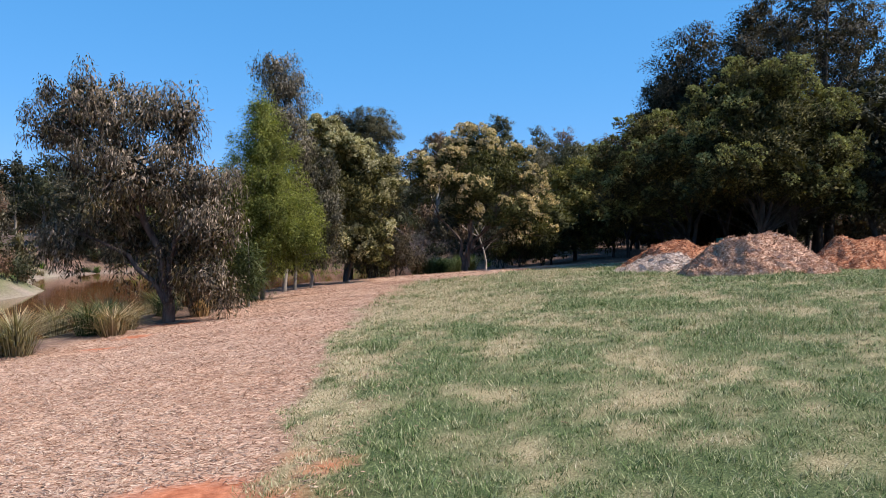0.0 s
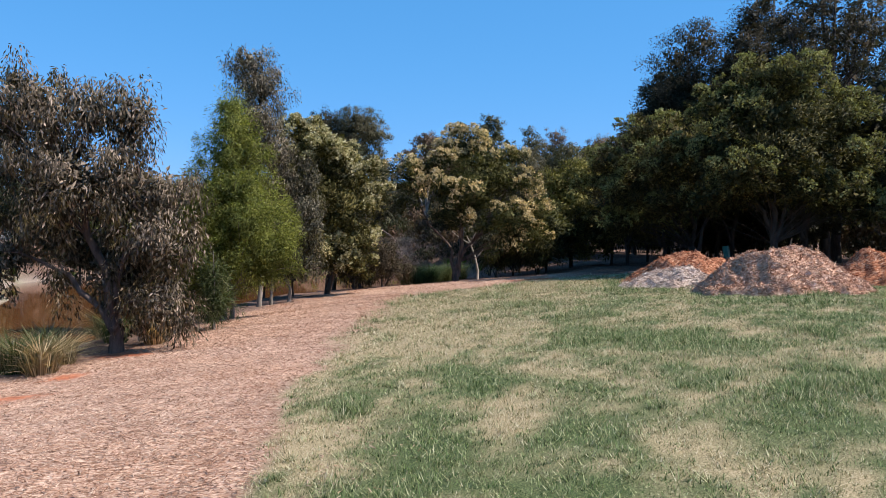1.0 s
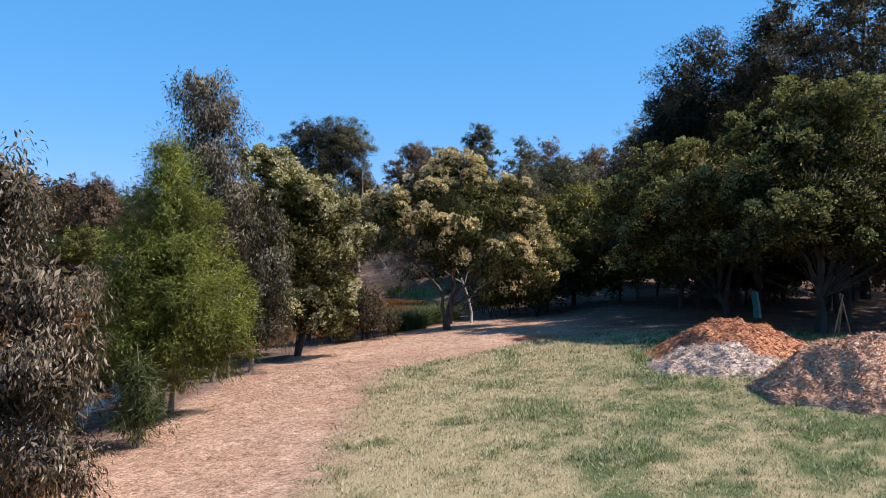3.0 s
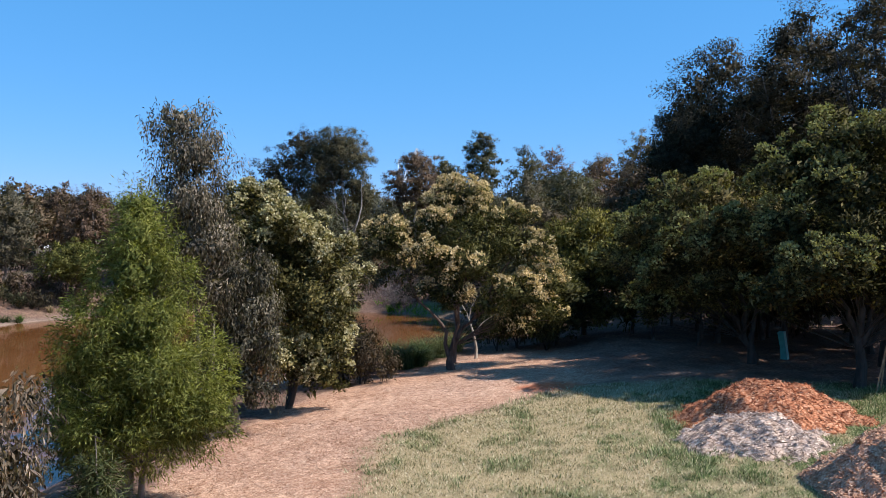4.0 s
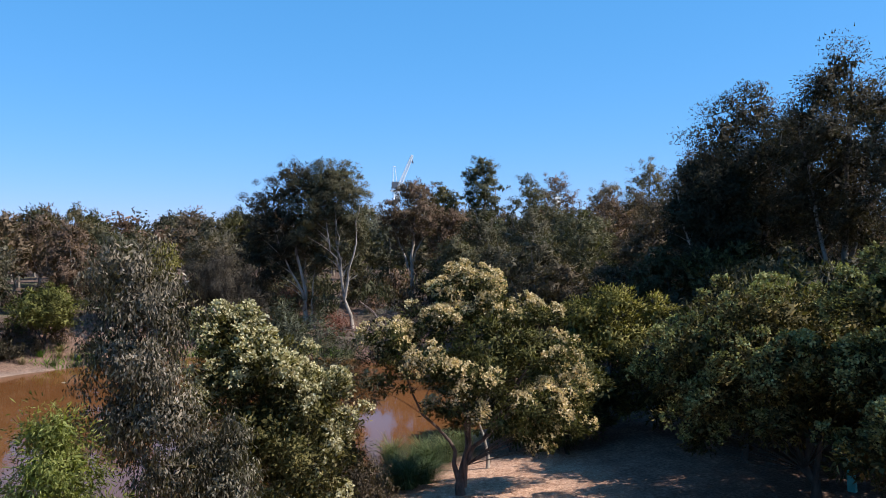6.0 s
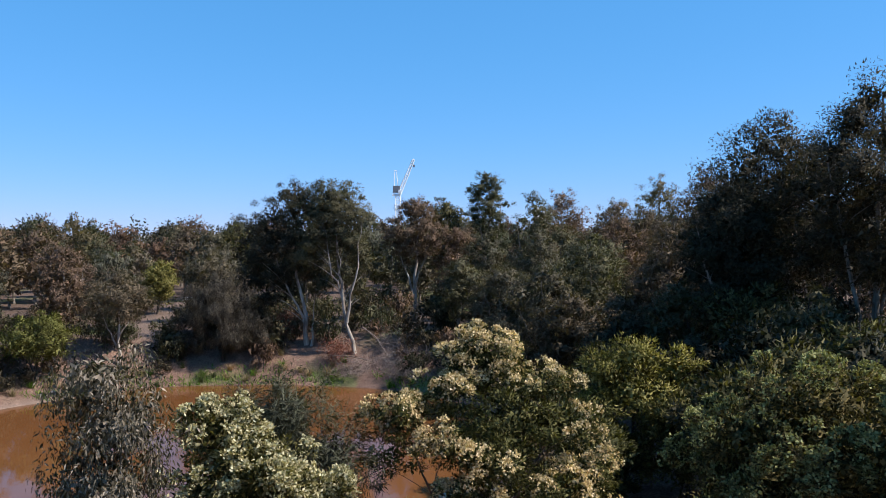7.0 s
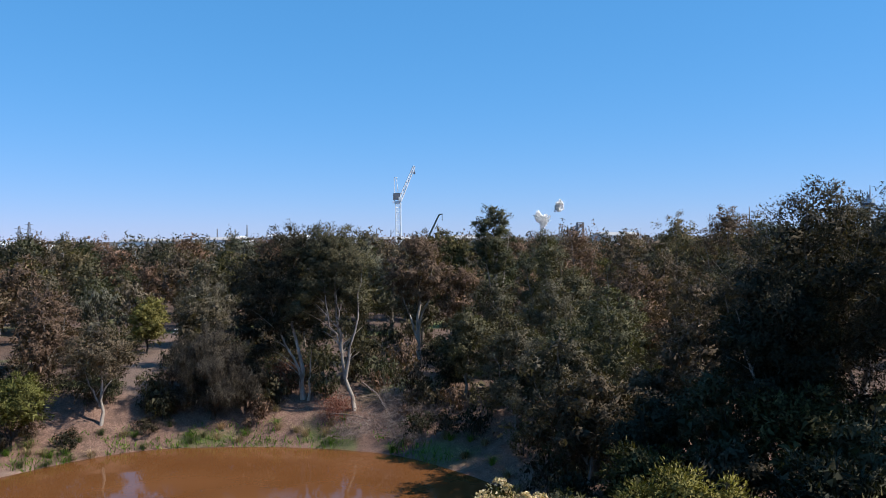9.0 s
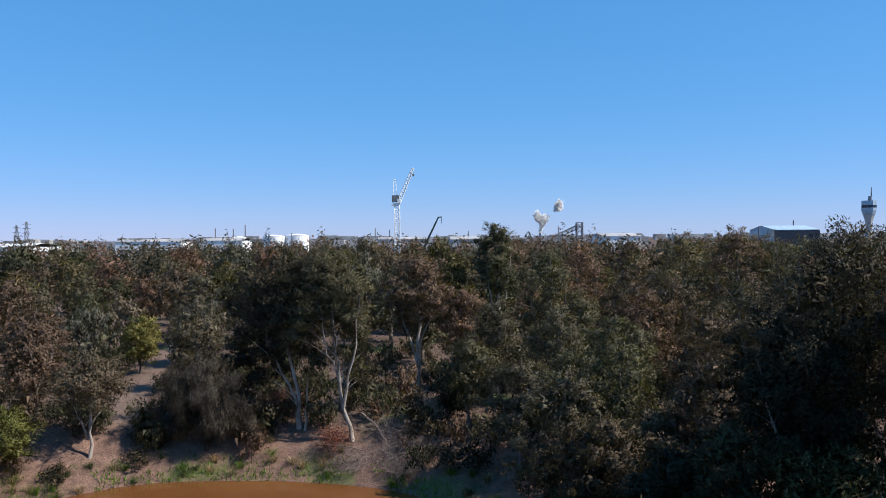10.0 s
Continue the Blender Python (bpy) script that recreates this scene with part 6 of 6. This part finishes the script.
def tower_crane():
    g = on_land(-8.3, 358.0)
    root = new("tower_crane")
    root.location = g
    tagged(root, "white luffing tower crane with a grey counterweight", "crane")
    z0 = 31.0 - g[2]
    b = Buf()
    lattice(b, (0, 0, 0), (0, 0, z0), 2.2, 2.2, 15, 0.2)
    part("mast", b.mesh("mast", M_WHITE), root)
    b = Buf()
    lattice(b, (0.6, 0, z0 + 1), (7.1, 0, 47.2 - g[2]), 1.5, 0.8, 9, 0.22)
    part("jib", b.mesh("jib", M_WHITE), root)
    b = Buf()
    b.box(-2.2, -1.3, z0 + 1.5, 1.0, 1.3, z0 + 4.4)
    part("counterweight", b.mesh("counterweight", M_GREYSTEEL), root, "grey counterweight and winch box")
    b = Buf()
    b.box(-2.4, -1.2, z0, 1.2, 1.2, z0 + 0.9)
    b.box(0.2, -1.6, z0 + 0.9, 1.5, 0.2, z0 + 2.6)
    part("slewing_deck", b.mesh("slewing_deck", M_WHITE), root)
    b = Buf()
    for x in (-1.6, 0.4):
        b.tube([(x, 0, z0 + 1), (x * 0.4 - 0.9, 0, 42.3 - g[2])], [0.2, 0.14], 5)
    b.tube([(-1.5, 0, 42.3 - g[2]), (0.0, 0, 42.0 - g[2])], [0.16, 0.16], 5)
    part("a_frame", b.mesh("a_frame", M_WHITE), root)
    b = Buf()
    b.tube([(7.2, 0, 46.8 - g[2]), (7.2, 0, 44.6 - g[2])], [0.08, 0.08], 4)
    b.box(6.8, -0.4, 43.7 - g[2], 7.6, 0.4, 44.8 - g[2])
    part("hook_block", b.mesh("hook_block", M_GREYSTEEL), root)


def mobile_crane():
    g = on_land(1.4, 330.0)
    root = new("mobile_crane")
    root.location = g
    tagged(root, "dark mobile crane with its long boom raised", "crane")
    b = Buf()
    b.box(-4.0, -1.3, 0.9, 4.0, 1.3, 2.2)
    part("carrier", b.mesh("carrier", M_BOOM), root)
    b = Buf()
    b.box(-2.2, -1.2, 2.2, 1.0, 1.2, 4.2)
    part("cab", b.mesh("cab", M_GREYSTEEL), root)
    for x in (-3.0, -1.2, 1.4, 3.0):
        b = Buf()
        b.tube([(x, -1.35, 0.6), (x, 1.35, 0.6)], [0.6, 0.6], 12)
        part("wheel", b.mesh("wheel", M_GREYSTEEL, True), root)
    b = Buf()
    b.tube([(-1.5, 0, 3.6), (3.2, 0, 14.0), (7.4, 0, 25.0 - g[2])], [0.55, 0.42, 0.3], 4)
    part("boom", b.mesh("boom", M_BOOM), root)
    b = Buf()
    b.tube([(7.3, 0, 25.0 - g[2]), (8.8, 0, 25.2 - g[2])], [0.3, 0.2], 4)
    b.tube([(8.6, 0, 25.2 - g[2]), (8.6, 0, 22.6 - g[2])], [0.12, 0.12], 4)
    part("jib_head", b.mesh("jib_head", M_BOOM), root)


def shed(label, x0, x1, y, depth, top, wall, roof, band=None):
    root = new("warehouse")
    g = on_land((x0 + x1) / 2, y)
    root.location = g
    tagged(root, label, "warehouse", "sheds of the works")
    w, h = (x1 - x0) / 2, top - g[2]
    b = Buf()
    b.box(-w, 0, -0.5, w, depth, h * 0.88)
    part("wall", b.mesh("wall", wall), root)
    b = Buf()
    v = [(-w - 0.4, -0.5, h * 0.88), (w + 0.4, -0.5, h * 0.88), (w + 0.4, depth / 2, h), (-w - 0.4, depth / 2, h), (w + 0.4, depth, h * 0.88), (-w - 0.4, depth, h * 0.88)]
    b.add(v, [(0, 1, 2, 3), (3, 2, 4, 5), (0, 5, 4, 1)])
    b.add([(-w, 0, h * 0.88), (-w, depth, h * 0.88), (-w, depth / 2, h)], [(0, 1, 2, 2)])
    part("roof", b.mesh("roof", roof), root)
    for i in range(4):
        b = Buf()
        cx = -w + (i + 0.5) * w / 2
        b.box(cx - w * 0.12, -0.12, -0.3, cx + w * 0.12, 0.05, h * 0.45)
        part("roller_door", b.mesh("roller_door", M_GREYSTEEL), root)
    if band is not None:
        b = Buf()
        b.box(-w - 0.15, -0.3, h * 0.42, w + 0.15, 0.2, h * 0.86)
        part("window_band", b.mesh("window_band", band), root, "dark glazed band")
    return root


def tank(x, y, r, top):
    g = on_land(x, y)
    root = new("storage_tank")
    root.location = g
    tagged(root, "white cylindrical storage tank with a low domed roof", "tank", "storage tanks")
    b = Buf()
    h = top - g[2]
    b.tube([(0, 0, -0.3), (0, 0, h * 0.93)], [r, r], 32)
    part("shell", b.mesh("shell", M_WHITE, True), root)
    b = Buf()
    b.tube([(0, 0, h * 0.93), (0, 0, h * 0.97), (0, 0, h)], [r * 1.01, r * 0.6, 0.1], 32)
    part("roof", b.mesh("roof", M_WHITE, True), root)
    b = Buf()
    b.tube([(-r * 0.3, -r * 1.02, 0), (-r * 0.3, -r * 1.02, h * 1.02)], [0.35, 0.35], 4)
    part("ladder", b.mesh("ladder", M_GREYSTEEL), root)


def skyline():
    tank(-109, 620, 8.2, 19.6)
    tank(-92, 625, 9.0, 20.2)
    tank(-140, 640, 5.2, 18.8)
    shed("long white shed at the edge of the works", -250, -189, 400, 40, 15.4, M_WHITE, M_WHITE)
    shed("low pale shed of the works", 22, 42, 500, 30, 17.2, M_CONCRETE, M_ROOF)
    shed("low white shed with a grey roof", 118, 142, 500, 35, 18.6, M_WHITE, M_ROOF)
    shed("long pale shed behind the trees", -150, -120, 560, 30, 17.4, M_WHITE, M_ROOF)
    shed("long pale shed of the works", -30, 10, 640, 30, 17.0, M_CONCRETE, M_ROOF)
    shed("long pale shed of the works", -230, -180, 620, 30, 16.6, M_WHITE, M_ROOF)
    shed("pale blue shed with a dark glazed band", 189, 213, 420, 30, 21.8, M_BLUE, M_BLUE, M_NAVY)
    # observation tower
    root = new("control_tower")
    root.location = on_land(215.5, 380)
    tagged(root, "pale blue observation tower with a flared cabin", "tower")
    b = Buf()
    b.tube([(0, 0, -0.5), (0, 0, 20), (0, 0, 24)], [1.5, 1.5, 2.6], 8)
    part("shaft", b.mesh("shaft", M_CONCRETE), root)
    b = Buf()
    b.tube([(0, 0, 24), (0, 0, 26), (0, 0, 30.5), (0, 0, 30.6)], [2.8, 3.3, 3.3, 0.1], 8)
    part("cabin", b.mesh("cabin", M_BLUE), root)
    b = Buf()
    b.tube([(0, 0, 27.2), (0, 0, 28.4)], [3.38, 3.38], 8)
    part("window_band", b.mesh("window_band", M_NAVY), root)
    b = Buf()
    b.tube([(0.6, 0, 30.5), (0.6, 0, 32.5), (1.2, 0, 32.5), (1.2, 0, 37)], [1.0, 0.8, 0.3, 0.15], 6)
    part("antenna", b.mesh("antenna", M_GREYSTEEL), root)
    # steaming stack and conveyor
    root = new("smokestack")
    root.location = on_land(111, 700)
    tagged(root, "thin grey stack of a distant works", "stack")
    b = Buf()
    b.tube([(0, 0, -0.5), (0, 0, 19.0)], [1.2, 0.9], 12)
    part("flue", b.mesh("flue", M_GREYSTEEL, True), root)
    rng = np.random.default_rng(601)
    puffs = [(111.0 + 0.24 * i, 19.5 + 1.3 * i, 0.5 + 0.12 * i) for i in range(6)]
    for cx, cz, wx, wz, count in ((112.6, 31.0, 5.2, 4.4, 34), (127.4, 43.2, 2.6, 3.4, 16), (108.6, 37.2, 0.9, 1.6, 4)):
        puffs += [(cx + wx * rng.normal() * 0.55, cz + wz * rng.normal() * 0.5, rng.uniform(0.7, 1.9)) for _ in range(count)]
    wisps, puffed = [], []
    for x, z, r in puffs:
        d = rng.normal(size=(int(20 * r), 3))
        d /= np.linalg.norm(d, axis=1)[:, None]
        puffed.append(d)
        wisps.append(np.array([x, 700, z]) + d * 1.25 * r * (rng.uniform(0, 1, len(d)) ** 0.5)[:, None])
    wisps = np.concatenate(wisps)
    v, f = leaf_quads(wisps, rng.normal(size=wisps.shape), 1.9, 1.6, rng, face=np.concatenate(puffed) + np.array([0.5, -0.8, 0.4]))
    me = rounded(quad_mesh("steam", v, f, M_STEAM), np.repeat(np.concatenate(puffed) * 0.3 + np.array([0.7, 0.0, 0.6]), 4, axis=0))
    tagged(new("steam", me), "white puffs of steam drifting from the stack", "steam", kind="stuff")
    root = new("conveyor")
    root.location = on_land(132, 690)
    tagged(root, "grey inclined conveyor gantry of the works", "gantry")
    b = Buf()
    lattice(b, (-10, 0, 14), (12, 0, 24), 3.0, 3.0, 6, 0.4)
    part("gantry", b.mesh("gantry", M_GREYSTEEL), root)
    b = Buf()
    lattice(b, (12, 0, -0.5), (12, 0, 27), 5.0, 5.0, 6, 0.5)
    part("tower", b.mesh("tower", M_GREYSTEEL), root)
    b = Buf()
    lattice(b, (-4, 0, -0.5), (-4, 0, 17), 2.0, 2.0, 5, 0.3)
    part("leg", b.mesh("leg", M_GREYSTEEL), root)
    # power pylons
    for x, top in ((-446, 32), (-435, 36)):
        root = new("pylon")
        root.location = on_land(x, 900)
        tagged(root, "grey steel power pylon on the skyline", "pylon", "pylons")
        b = Buf()
        lattice(b, (0, 0, -0.5), (0, 0, top), 6.0, 1.2, 7, 0.3)
        part("mast", b.mesh("mast", M_GREYSTEEL), root)
        for z in (top - 3, top - 8, top - 13):
            b = Buf()
            b.tube([(-5, 0, z), (0, 0, z + 1), (5, 0, z)], [0.2, 0.4, 0.2], 4)
            part("crossarm", b.mesh("crossarm", M_GREYSTEEL), root)
    for x, y, top in ((-205, 820, 24), (-182, 800, 23), (-168, 790, 27), (-45, 900, 24), (-28, 880, 22), (60, 880, 20), (150, 820, 24), (340, 700, 26)):
        b = Buf()
        g = on_land(x, y)
        b.tube([(0, 0, -0.5), (0, 0, (top - g[2]) * 0.9), (0, 0, top - g[2] + 3)], [0.9, 0.6, 0.5], 6)
        ob = new("light_mast", b.mesh("light_mast", M_GREYSTEEL))
        ob.location = g
        tagged(ob, "thin grey mast on the skyline", "mast", "masts on the skyline")
    # low roofs to the horizon
    b = Buf()
    for _ in range(170):
        y = rng.uniform(750, 2400)
        x = rng.uniform(-0.66, 0.66) * y
        w, h = rng.uniform(6, 30), rng.uniform(5, 11) + 0.004 * y
        b.box(x - w, y, 0.5, x + w, y + 20, 1.5 + h)
    tagged(new("distant_roofs", b.mesh("distant_roofs", M_ROOF)), "low distant roofs of the suburb on the horizon", "buildings", kind="stuff")


weeping_gum()
green_sheoak()
slender_gum()
wattles()
shrubs_by_the_water()
bank_tussocks()
tall_gums()
right_wood()
far_bank_trees()
far_bank_details()
back_wood()
skyline()
tower_crane()
mobile_crane()
small_things()
heaps()
wood_chips()
lawn()
